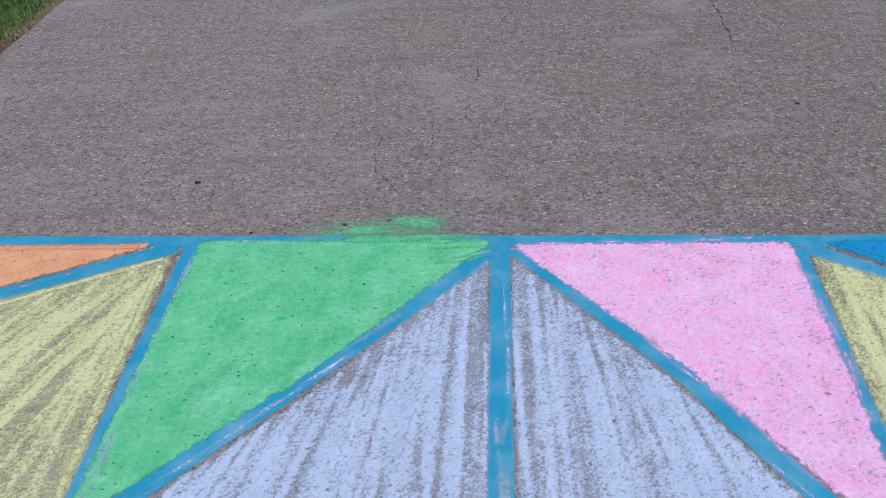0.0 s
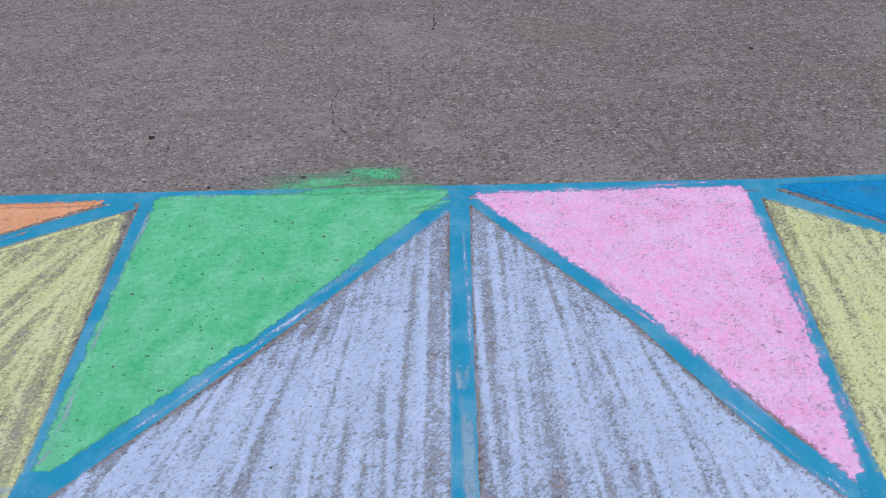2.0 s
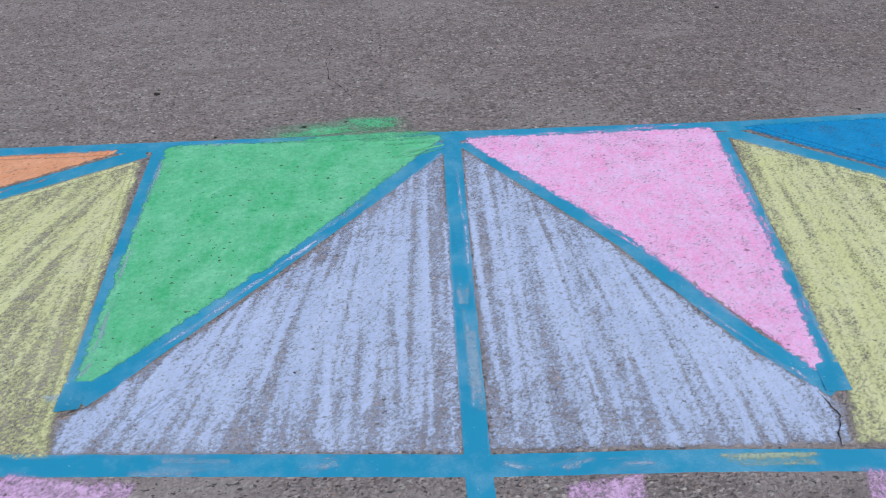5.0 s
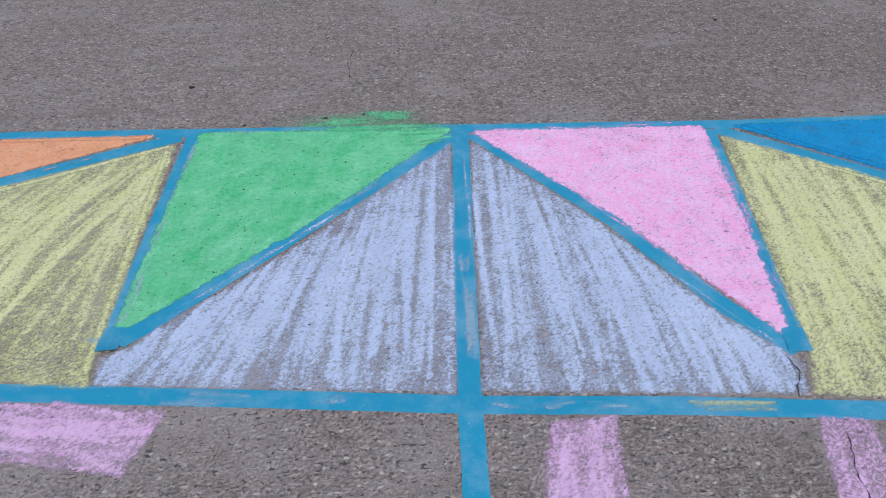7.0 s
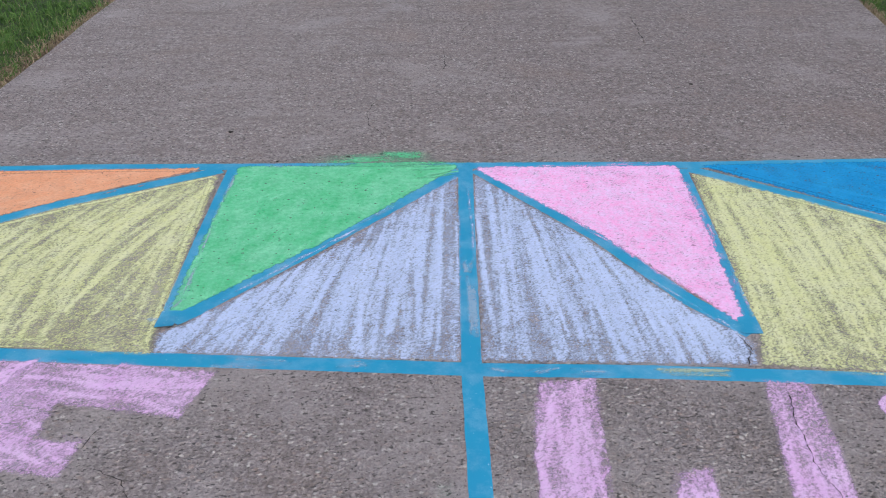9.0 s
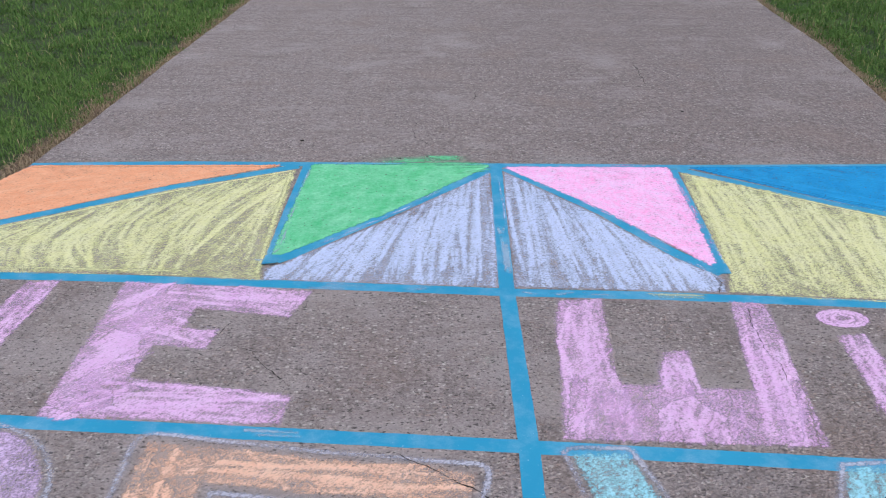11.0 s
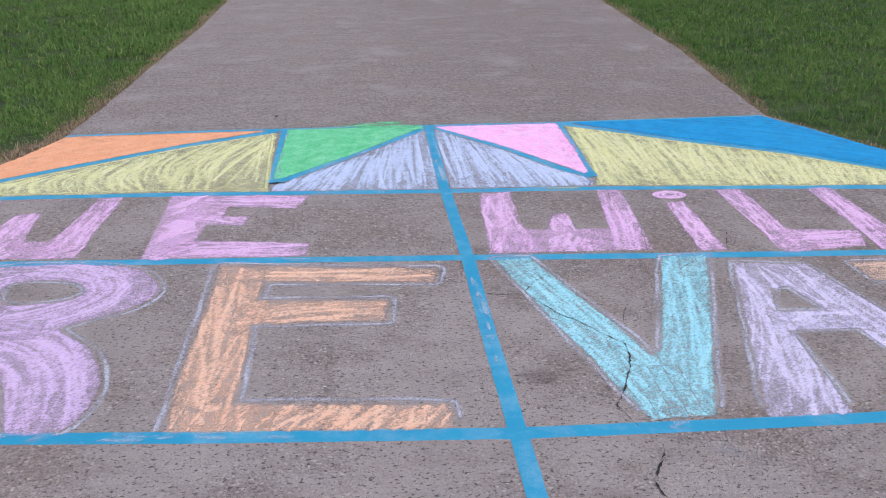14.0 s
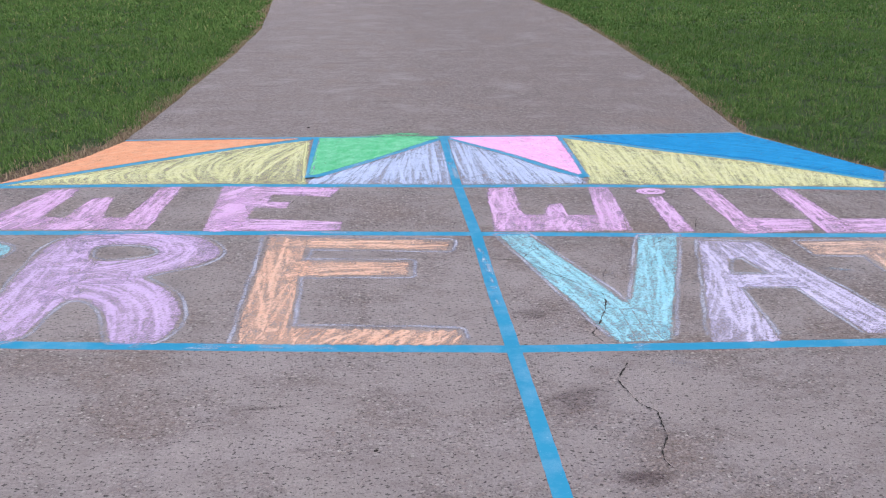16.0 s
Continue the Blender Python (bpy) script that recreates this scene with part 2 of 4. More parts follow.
def distance(points, ring):
    """Signed distance of points from a closed outline, above zero inside it, and the way along it."""
    p, a = np.asarray(points), np.asarray(ring, float)
    b = np.roll(a, -1, 0)
    best, inside, arc, run = np.full(len(p), 1e9), np.zeros(len(p), bool), np.zeros(len(p)), 0.0
    for (ax, ay), (bx, by) in zip(a, b):
        ux, uy = bx - ax, by - ay
        k = np.clip(((p[:, 0] - ax) * ux + (p[:, 1] - ay) * uy) / (ux * ux + uy * uy + 1e-12), 0, 1)
        far = np.hypot(p[:, 0] - ax - k * ux, p[:, 1] - ay - k * uy)
        length = math.hypot(ux, uy)
        arc = np.where(far < best, run + ((p[:, 0] - ax) * ux + (p[:, 1] - ay) * uy) / (length + 1e-9), arc)
        best, run = np.minimum(best, far), run + length
        if ay != by:
            cross = ((ay > p[:, 1]) != (by > p[:, 1])) & (p[:, 0] < ux * (p[:, 1] - ay) / uy + ax)
            inside ^= cross
    return np.where(inside, best, -best), arc


LAYERS = {"count": 0}


def rounded(ring):
    """The outline with its corners cut twice."""
    q = np.array(ring, float)
    for _ in range(2):
        b = np.roll(q, -1, 0)
        q = np.stack([0.78 * q + 0.22 * b, 0.22 * q + 0.78 * b], 1).reshape(-1, 2)
    return q.tolist()


def evenly(points, count=11):
    """count points at even steps along a line through the given ones."""
    q = np.array(points, float)
    run = np.r_[0, np.cumsum(np.hypot(*np.diff(q, axis=0).T))]
    k = np.linspace(0, run[-1], count)
    out = np.c_[np.interp(k, run, q[:, 0]), np.interp(k, run, q[:, 1])]
    for _ in range(2):
        out[1:-1] = 0.5 * out[1:-1] + 0.25 * (out[:-2] + out[2:])
    return out


def bar(points, width, hatch=None):
    """Two guide lines for the strokes that fill a bar of a letter: along it, or across it at the angle hatch, in degrees."""
    q = evenly(points)
    if hatch is not None:
        d = np.array([math.cos(radians(hatch)), math.sin(radians(hatch))]) * width * 0.6
        return [[c - d, c + d] for c in q[::5]]
    way = np.gradient(q, axis=0)
    way /= np.hypot(way[:, 0], way[:, 1])[:, None]
    side = np.c_[-way[:, 1], way[:, 0]] * width * 0.50
    return [q - side, q, q + side]


class Field:
    """A fine grid over a chalk mark on which strokes are drawn one by one."""

    def __init__(self, ring, holes=(), step=0.006, margin=0.05, grow=0.0):
        r = np.array(ring, float)
        lo, hi = r.min(0) - margin, r.max(0) + margin
        self.lo, self.step = lo, step
        self.xs, self.ys = np.arange(lo[0], hi[0] + step, step), np.arange(lo[1], hi[1] + step, step)
        gx, gy = np.meshgrid(self.xs, self.ys)
        self.shape = gx.shape
        p = np.c_[gx.ravel(), gy.ravel()]
        self.points = p
        d, arc = distance(p, ring)
        for hole in holes:
            inner, way = distance(p, hole)
            arc = np.where(-inner < d, way + 7.0, arc)
            d = np.minimum(d, -inner)
        self.d, self.arc = (d + grow).reshape(self.shape), arc.reshape(self.shape)
        self.fresh()

    def fresh(self):
        self.cover, self.tone = np.zeros(self.shape), np.full(self.shape, 0.5)

    def wash(self, amount, over=0.004, mask=None):
        """An even, thin layer inside the outline."""
        x, y = self.points.T
        rag = np.random.normal(0, 0.0035, self.shape)
        rag = (rag + np.roll(rag, 1, 0) + np.roll(rag, 1, 1) + np.roll(rag, (1, 1), (0, 1))).ravel() / 2.6
        uneven = 1.0 + 0.14 * np.sin(x * 31 + 2.5 * np.sin(y * 17)) * np.sin(y * 27 + 2.0 * np.sin(x * 13))
        c = amount * uneven.reshape(self.shape) * np.clip((self.d + over + rag.reshape(self.shape)) / 0.014, 0, 1)
        self.cover = np.maximum(self.cover, c if mask is None else c * mask)

    def stroke(self, line, width, press, tone, over):
        """One stroke of the stick along a line, clipped near the outline."""
        lo, hi = line.min(0) - width, line.max(0) + width
        i0, j0 = np.maximum(((lo - self.lo) / self.step).astype(int), 0)
        i1, j1 = ((hi - self.lo) / self.step).astype(int) + 2
        gx, gy = np.meshgrid(self.xs[i0:i1], self.ys[j0:j1])
        if not gx.size:
            return
        best = np.full(gx.shape, 1e9)
        for (ax, ay), (bx, by) in zip(line[:-1], line[1:]):
            ux, uy = bx - ax, by - ay
            k = np.clip(((gx - ax) * ux + (gy - ay) * uy) / (ux * ux + uy * uy + 1e-12), 0, 1)
            best = np.minimum(best, (gx - ax - k * ux) ** 2 + (gy - ay - k * uy) ** 2)
        c = press * np.clip((width / 2 - np.sqrt(best)) / (0.38 * width) , 0, 1)
        c = c * np.clip((self.d[j0:j1, i0:i1] + over) / 0.007, 0, 1)
        self.cover[j0:j1, i0:i1] = 1 - (1 - self.cover[j0:j1, i0:i1]) * (1 - c)
        self.tone[j0:j1, i0:i1] += (tone - self.tone[j0:j1, i0:i1]) * c

    def fill(self, guides, lane=0.026, width=0.024, passes=3, press=(0.35, 0.9), over=0.006, rag=0.005, length=(0.35, 0.95), shake=0.006, skip=0.08, tilt=2.0):
        """Back-and-forth strokes that glide from guide line to guide line."""
        g = np.array([evenly(q) for q in guides])
        gap = np.r_[0, np.cumsum(np.hypot(*np.diff(g[:, 5], axis=0).T))]
        count = max(2, int(gap[-1] / lane))
        for k in range(count):
            where = gap[-1] * (k + 0.5 + random.uniform(-0.32, 0.32)) / count
            if random.random() < skip:
                continue
            force = random.uniform(0.7, 1.1)
            for _ in range(passes):
                at = np.clip(where + random.gauss(0, shake), 0, gap[-1])
                a = min(len(g) - 2, int(np.searchsorted(gap, at, "right")) - 1)
                f = (at - gap[a]) / (gap[a + 1] - gap[a] + 1e-9)
                line = g[a] * (1 - f) + g[a + 1] * f
                part = random.uniform(*length)
                t0 = random.uniform(-0.06, 1.06 - part)
                t = np.linspace(t0, t0 + part, 9)
                u = np.linspace(0, 1, 11)
                line = np.c_[np.interp(t, u, line[:, 0]), np.interp(t, u, line[:, 1])]
                lean = radians(random.gauss(0, tilt))
                turned = (line - line.mean(0)) @ np.array([[math.cos(lean), math.sin(lean)], [-math.sin(lean), math.cos(lean)]])
                line = turned + line.mean(0)
                ends = line[-1] - line[0]
                side = np.array([-ends[1], ends[0]]) / (math.hypot(*ends) + 1e-9)
                bow = random.gauss(0, 0.5 * shake) * np.sin(t * 7.0 + random.uniform(0, 6)) + random.gauss(0, 0.5 * shake) * np.linspace(-1, 1, 9)
                self.stroke(line + side * bow[:, None], width * random.uniform(0.55, 1.25), force * random.uniform(*press), random.betavariate(0.5, 0.5), over + random.gauss(0, rag))

    def line(self, points, width, press=0.8, passes=2, over=0.01):
        """A firm line drawn along an edge."""
        for _ in range(passes):
            q = evenly(points, 17)
            q = q + np.cumsum(np.random.normal(0, 0.0016, q.shape), 0)
            self.stroke(q, width * random.uniform(0.7, 1.2), press * random.uniform(0.7, 1.0), random.random(), over)

    def band(self, offset, width, low):
        """A line round the outline, drawn twice; it stops at the tape below."""
        for k in range(2):
            sway = 0.005 * np.sin(self.arc * 8.3 + 2.1 * k) + 0.003 * np.sin(self.arc * 23.0 + k)
            press = 0.37 + 0.16 * np.sin(self.arc * 5.1 + 1.7 * k) * np.sin(self.arc * 13.0)
            c = press * np.clip((width / 2 - np.abs(self.d + offset + sway)) / 0.007, 0, 1)
            x, y = self.points.T
            c = c * np.clip((y + low + 0.05 * x).reshape(self.shape) / 0.01, 0, 1)
            self.cover = 1 - (1 - self.cover) * (1 - c)

    def mesh(self, name, color, parent=None, level=None):
        """The chalk as a thin layer, just where there is some. level: how many layers lie under it."""
        if level is None:
            LAYERS["count"] = (LAYERS["count"] + 1) % 5
            level = 4 + LAYERS["count"]
        height = 0.0007 + 0.00015 * level
        h, w = self.shape
        idx = np.arange(w * h).reshape(h, w)
        quads = np.stack([idx[:-1, :-1], idx[:-1, 1:], idx[1:, 1:], idx[1:, :-1]], -1).reshape(-1, 4)
        cover = self.cover.ravel() * np.random.uniform(0.72, 1.12, w * h)
        quads = quads[cover[quads].max(1) > 0.02]
        used, flat = np.unique(quads, return_inverse=True)
        p = self.points[used]
        data = bpy.data.meshes.new(name)
        data.from_pydata(np.c_[p, np.full(len(p), height)].tolist(), [], flat.reshape(-1, 4).tolist())
        data.attributes.new("cover", "FLOAT", "POINT").data.foreach_set("value", cover[used].astype(np.float32))
        data.attributes.new("tone", "FLOAT", "POINT").data.foreach_set("value", self.tone.ravel()[used].astype(np.float32))
        data.materials.append(CHALK[color])
        ob = new(name, data)
        if parent:
            ob.parent = parent
        return ob


def near(points, guides):
    """How far points lie from the nearest guide line."""
    best = np.full(len(points), 1e9)
    for q in guides:
        q = evenly(q)
        for (ax, ay), (bx, by) in zip(q[:-1], q[1:]):
            ux, uy = bx - ax, by - ay
            k = np.clip(((points[:, 0] - ax) * ux + (points[:, 1] - ay) * uy) / (ux * ux + uy * uy + 1e-12), 0, 1)
            best = np.minimum(best, np.hypot(points[:, 0] - ax - k * ux, points[:, 1] - ay - k * uy))
    return best


def along(points, step):
    """Points at even steps along a smooth line through the given ones."""
    q = np.array(points, float)
    s = np.r_[0, np.cumsum(np.hypot(*np.diff(q, axis=0).T))]
    t = np.linspace(0, s[-1], max(2, int(s[-1] / step) + 1))
    return np.c_[np.interp(t, s, q[:, 0]), np.interp(t, s, q[:, 1])]


def tape_strip(points, height, width=0.054, curl=0.0):
    """One strip of tape pressed on the ground; curl: how far its far end has come loose."""
    q = along(points, 0.03)
    way = np.gradient(q, axis=0)
    way /= np.hypot(way[:, 0], way[:, 1])[:, None]
    side = np.c_[-way[:, 1], way[:, 0]]
    verts, faces = [], []
    far = len(q) - 1
    for i, (c, n) in enumerate(zip(q, side)):
        lift = curl * max(0.0, 1 - (far - i) * 0.03 / 0.10) ** 2
        for k, z in ((-0.5, 0.0), (-0.5, 1.0), (0.0, 1.15), (0.5, 1.0), (0.5, 0.0)):
            wob = random.uniform(-0.0012, 0.0012) if k else 0.0
            x, y = c + n * (width * k + wob)
            verts.append((x, y, height * z + lift * (1.0 + 0.6 * k) + (0.00005 if z == 0 else random.uniform(0, 0.00004))))
        if i:
            a, b = 5 * i - 5, 5 * i
            faces += [(a + j, a + j + 1, b + j + 1, b + j) for j in range(4)]
    faces += [(4, 3, 2, 1, 0), tuple(5 * far + j for j in range(5))]
    ob = mesh_object("tape_strip", verts, faces, TAPE)
    return ob


# ---- ground and driveway ----
LEFT = [(-9.5, -7.0), (-9.0, -6.0), (-6.2, -3.6), (-4.2, -1.5), (-3.2, -0.1), (-2.64, 0.92), (-2.51, 1.14), (-2.32, 1.5), (-2.17, 1.93), (-2.11, 2.95),
        (-2.03, 4.3), (-1.91, 6.4), (-1.85, 8.8), (-1.95, 11.2), (-2.06, 13.7), (-2.6, 17.0), (-3.7, 21.0), (-6.0, 27.0)]
RIGHT = [(9.5, -7.0), (9.0, -6.0), (6.2, -3.6), (4.2, -1.5), (3.2, -0.1), (2.64, 0.83), (2.45, 1.25), (2.33, 1.6), (2.2, 1.92), (2.35, 3.0),
         (2.53, 4.3), (2.64, 5.7), (2.85, 8.2), (3.02, 10.8), (3.04, 13.8), (2.7, 17.0), (1.9, 21.0), (0.0, 27.0)]


def edge_x(line, y):
    q = np.array(line)
    return np.interp(y, q[:, 1], q[:, 0])


def wobble(y, seed):
    return 0.006 * np.sin(y * 2.3 + seed) + 0.003 * np.sin(y * 7.1 + 2 * seed) + 0.002 * np.sin(y * 19.0 + seed)


ys = np.arange(-7.0, 27.01, 0.06)
xl, xr = edge_x(LEFT, ys) + wobble(ys, 1.0), edge_x(RIGHT, ys) + wobble(ys, 4.0)
verts, faces = [], []
for y, a, b in zip(ys, xl, xr):
    for x, z in ((a - 0.012, -0.14), (a - 0.010, -0.014), (a - 0.004, -0.004), (a + 0.006, 0.0), (b - 0.006, 0.0), (b + 0.004, -0.004), (b + 0.010, -0.014), (b + 0.012, -0.14)):
        verts.append((x, y, z))
for i in range(len(ys) - 1):
    faces += [(8 * i + j, 8 * i + j + 1, 8 * i + j + 9, 8 * i + j + 8) for j in range(7)]
n_end = 8 * (len(ys) - 1)
faces += [tuple(range(8)), tuple(n_end + j for j in reversed(range(8)))]
for f in range(len(faces)):
    faces[f] = tuple(reversed(faces[f]))
driveway = tagged(mesh_object("driveway", verts, faces, CONCRETE), "worn grey concrete driveway with exposed aggregate and cracks", "driveway", kind="structure")

size = 400.0
ground = tagged(mesh_object("ground", [(-size, -size, -0.03), (size, -size, -0.03), (size, size, -0.03), (-size, size, -0.03)], [(0, 1, 2, 3)], GROUND),
                "green lawn ground on both sides of the driveway", "ground", kind="structure")


def crack(points, width=0.005, name="crack"):
    """A thin jagged crack in the slab."""
    q = along(points, 0.012)
    way = np.gradient(q, axis=0)
    way /= np.hypot(way[:, 0], way[:, 1])[:, None] + 1e-9
    side = np.c_[-way[:, 1], way[:, 0]]
    count = len(q)
    drift = np.cumsum(np.random.uniform(-0.007, 0.007, count))
    drift = 0.25 * (drift - np.linspace(0, drift[-1], count)) + np.random.uniform(-0.0025, 0.0025, count)
    knots = max(2, count // 5)
    drift = drift + np.interp(np.linspace(0, knots - 1, count), np.arange(knots), np.random.uniform(-0.006, 0.006, knots)) * np.sin(np.linspace(0, math.pi, count)) ** 0.3
    verts, faces = [], []
    for i, (c, n) in enumerate(zip(q, side)):
        half = 0.27 * width * random.choice((0.12, 0.25, 0.4, 0.6, 0.9, 1.4)) * min(1.0, 0.15 + 6.0 * min(i, count - 1 - i) / count)
        for k in (-half, half):
            x, y = c + n * (drift[i] + k)
            verts.append((x, y, 0.0021))
        if i:
            faces.append((2 * i - 2, 2 * i, 2 * i + 1, 2 * i - 1))
    return mesh_object(name, verts, faces, CRACK, driveway)


for points, width in (
    ([(-0.42, -0.13), (-0.21, -0.28), (-0.09, -0.38)], 0.005), ([(-0.035, -0.46), (0.09, -0.48)], 0.009), ([(0.10, -0.475), (0.17, -0.37), (0.25, -0.32)], 0.005),
    ([(0.11, -0.48), (0.18, -0.64), (0.285, -0.785), (0.355, -0.885), (0.335, -1.00), (0.27, -1.155), (0.22, -1.235), (0.25, -1.35)], 0.007),
    ([(0.265, -1.42), (0.29, -1.435), (0.255, -1.525), (0.215, -1.59), (0.22, -1.65), (0.24, -1.73), (0.28, -1.80), (0.28, -1.84), (0.26, -1.93), (0.23, -1.98), (0.21, -2.03), (0.22, -2.12)], 0.008),
    ([(0.75, -0.34), (0.86, -0.25)], 0.005), ([(0.56, -0.28), (0.60, -0.28)], 0.008),
    ([(0.75, 0.62), (0.73, 0.53), (0.71, 0.34), (0.73, 0.24), (0.72, 0.15)], 0.003), ([(1.02, 0.20), (1.10, 0.02), (1.04, -0.14)], 0.004),
    ([(-0.92, 0.38), (-0.85, 0.33), (-0.79, 0.25), (-0.71, 0.15)], 0.004), ([(-0.94, 0.54), (-0.97, 0.42)], 0.003),
    ([(0.13, 3.77), (0.04, 3.54)], 0.005), ([(-0.04, 3.33), (-0.03, 3.07), (-0.08, 2.92)], 0.005), ([(-0.36, 2.62), (-0.40, 2.46), (-0.38, 2.33), (-0.27, 2.14)], 0.005),
    ([(1.06, 3.9), (1.04, 3.6), (1.01, 3.25)], 0.007), ([(-1.94, 5.35), (-1.5, 5.32), (-1.1, 5.36)], 0.008),
    ([(0.69, 0.83), (0.71, 0.76), (0.68, 0.68)], 0.004), ([(0.40, -0.75), (0.44, -0.62)], 0.004),
):
    crack(points, width * 1.4)


# ---- lawns ----
def blades(name, count, spots, height, width, material, lean=0.5, tone=None):
    """Many grass blades in one mesh: each a bent, tapering strip. spots: x, y, z of the roots."""
    k = len(spots)
    rng = np.random.default_rng(count)
    turn, tilt = rng.uniform(0, 2 * np.pi, k), rng.uniform(0.05, lean, k)
    h, w = height * rng.uniform(0.55, 1.25, k), width * rng.uniform(0.6, 1.2, k)
    face = turn + np.pi / 2 + rng.uniform(-0.6, 0.6, k)
    side = np.c_[np.cos(face), np.sin(face), np.zeros(k)] * (w / 2)[:, None]
    ahead = np.c_[np.cos(turn), np.sin(turn), np.zeros(k)]
    up = np.array([0, 0, 1.0])
    mid = spots + ahead * (h * tilt * 0.35)[:, None] + up * (h * 0.55)[:, None]
    tip = spots + ahead * (h * tilt * 1.3)[:, None] + up * (h * np.sqrt(np.clip(1.05 - 0.6 * tilt, 0.2, 1)))[:, None]
    v = np.stack([spots - side, spots + side, mid - side * 0.8, mid + side * 0.8, tip], 1).reshape(-1, 3)
    base = (np.arange(k) * 5)[:, None]
    tris = np.stack([base + np.array([[0, 1, 3]]), base + np.array([[0, 3, 2]]), base + np.array([[2, 3, 4]])], 1).reshape(-1)
    data = bpy.data.meshes.new(name)
    data.vertices.add(len(v))
    data.vertices.foreach_set("co", v.astype(np.float32).ravel())
    data.loops.add(len(tris))
    data.loops.foreach_set("vertex_index", tris.astype(np.int32))
    data.polygons.add(len(tris) // 3)
    data.polygons.foreach_set("loop_start", np.arange(0, len(tris), 3, dtype=np.int32))
    data.update(calc_edges=True)
    if tone is None:
        tone = rng.uniform(0, 1, k)
    data.attributes.new("tone", "FLOAT", "POINT").data.foreach_set("value", np.repeat(tone, 5).astype(np.float32))
    data.materials.append(material)
    return new(name, data)


def ripple(x, y):
    """A smooth, uneven value over the lawn, about -1 to 1."""
    return (np.sin(x * 2.1 + 1.3 * np.sin(y * 1.7)) + np.sin(y * 2.6 + 1.1 * np.sin(x * 2.9 + 1)) + 0.8 * np.sin(x * 6.3 + y * 4.1) + 0.6 * np.sin(x * 9.7 - y * 11.3)) / 3.0


def lawn(line, sign, seed):
    """The roots of one side's lawn, in tufts, thinner with distance from the chalk drawing: place, height, width, tone."""
    rng = np.random.default_rng(seed)
    parts = []
    for y0, y1, wide, per, each, tall, broad, reach in ((-0.6, 4.0, 5.0, 300, 12, 0.040, 0.0046, 0.026), (4.0, 8.5, 7.5, 170, 12, 0.046, 0.0070, 0.036), (8.5, 19.0, 10.5, 80, 11, 0.050, 0.0150, 0.060)):
        k = int((y1 - y0) * wide * per)
        y = rng.uniform(y0, y1, k)
        out = wide * rng.uniform(0, 1, k) ** 1.25
        x = edge_x(line, y) + sign * (out + 0.05)
        bumpy = ripple(x, y)
        bare = (0.16 if sign < 0 else 0.04) * np.clip((2.7 - y) / 0.9, 0, 1)
        hollow = np.sin(x * 5.1 + 2.0 * np.sin(y * 2.3)) * np.sin(y * 4.3 + 1.7 * np.sin(x * 3.1)) > 0.80
        keep = (rng.uniform(0, 1, k) < np.clip(0.25 + (out - bare) * 5.0, 0.03, 1)) & ~(hollow & (rng.uniform(0, 1, k) < 0.5))
        x, y, bumpy = x[keep], y[keep], bumpy[keep]
        size = np.exp(rng.normal(0, 0.28, len(x)))
        tone = np.clip(0.42 + 0.22 * bumpy + 0.26 * ripple(x * 0.33 + 1.7, y * 0.33) + rng.normal(0, 0.20, len(x)), 0, 1)
        tufts = np.repeat(np.arange(len(x)), each)
        px, py = x[tufts] + rng.normal(0, reach, len(tufts)), y[tufts] + rng.normal(0, reach, len(tufts))
        inside = sign * (px - edge_x(line, py)) > 0.004
        tufts, px, py = tufts[inside], px[inside], py[inside]
        high = tall * size[tufts] * (1.0 + 0.25 * bumpy[tufts])
        parts.append((np.c_[px, py, np.full(len(px), -0.022)], high, np.full(len(px), broad), np.clip(tone[tufts] + rng.normal(0, 0.10, len(px)), 0, 1)))
    return [np.concatenate(c) for c in zip(*parts)]


for line, sign, seed in ((LEFT, -1, 11), (RIGHT, 1, 12)):
    roots, tall, broad, tones = lawn(line, sign, seed)
    tagged(blades("lawn", seed, roots, tall, broad, GRASS, 1.9, tones), "short mown green lawn with uneven tufts beside the driveway", "lawn", kind="stuff")
    rng = np.random.default_rng(seed + 50)
    y = rng.uniform(-1.0, 18.0, 20000)
    out = np.abs(rng.normal(0, 0.075, len(y))) * (1 + 0.5 * np.sin(y * 3.0 + seed)) * (1 + (1.2 if sign < 0 else -0.3) * np.clip((2.7 - y) / 0.9, 0, 1))
    if sign > 0:
        thin = (y > 3.0) | (rng.uniform(0, 1, len(y)) < 0.3)
        y, out = y[thin], out[thin]
    x = edge_x(line, y) + sign * (out + 0.004)
    tagged(blades("dead_grass", seed + 7, np.c_[x, y, np.full(len(y), -0.018)], 0.026, 0.0050, STRAW, 1.6), "dry straw-coloured grass along the driveway edge", "dead grass", kind="stuff")
    # bare soil beside the slab
    yy = np.arange(-6.0, 26.0, 0.08)
    inner = edge_x(line, yy) + sign * 0.004
    outer = inner + sign * (0.10 + (0.14 if sign < 0 else 0.0) * np.clip((2.7 - yy) / 0.9, 0, 1) + 0.05 * np.sin(yy * 3.1 + seed) + 0.03 * np.sin(yy * 8.7))
    verts = [(x, y, z) for a, b, y in zip(inner, outer, yy) for x, z in ((a, -0.018), (b, -0.024))]
    faces = [(2 * i, 2 * i + 1, 2 * i + 3, 2 * i + 2)[:: -1 if sign < 0 else 1] for i in range(len(yy) - 1)]
    tagged(mesh_object("soil_strip", verts, faces, SOIL), "bare brown soil strip between concrete and lawn", "soil", kind="structure")

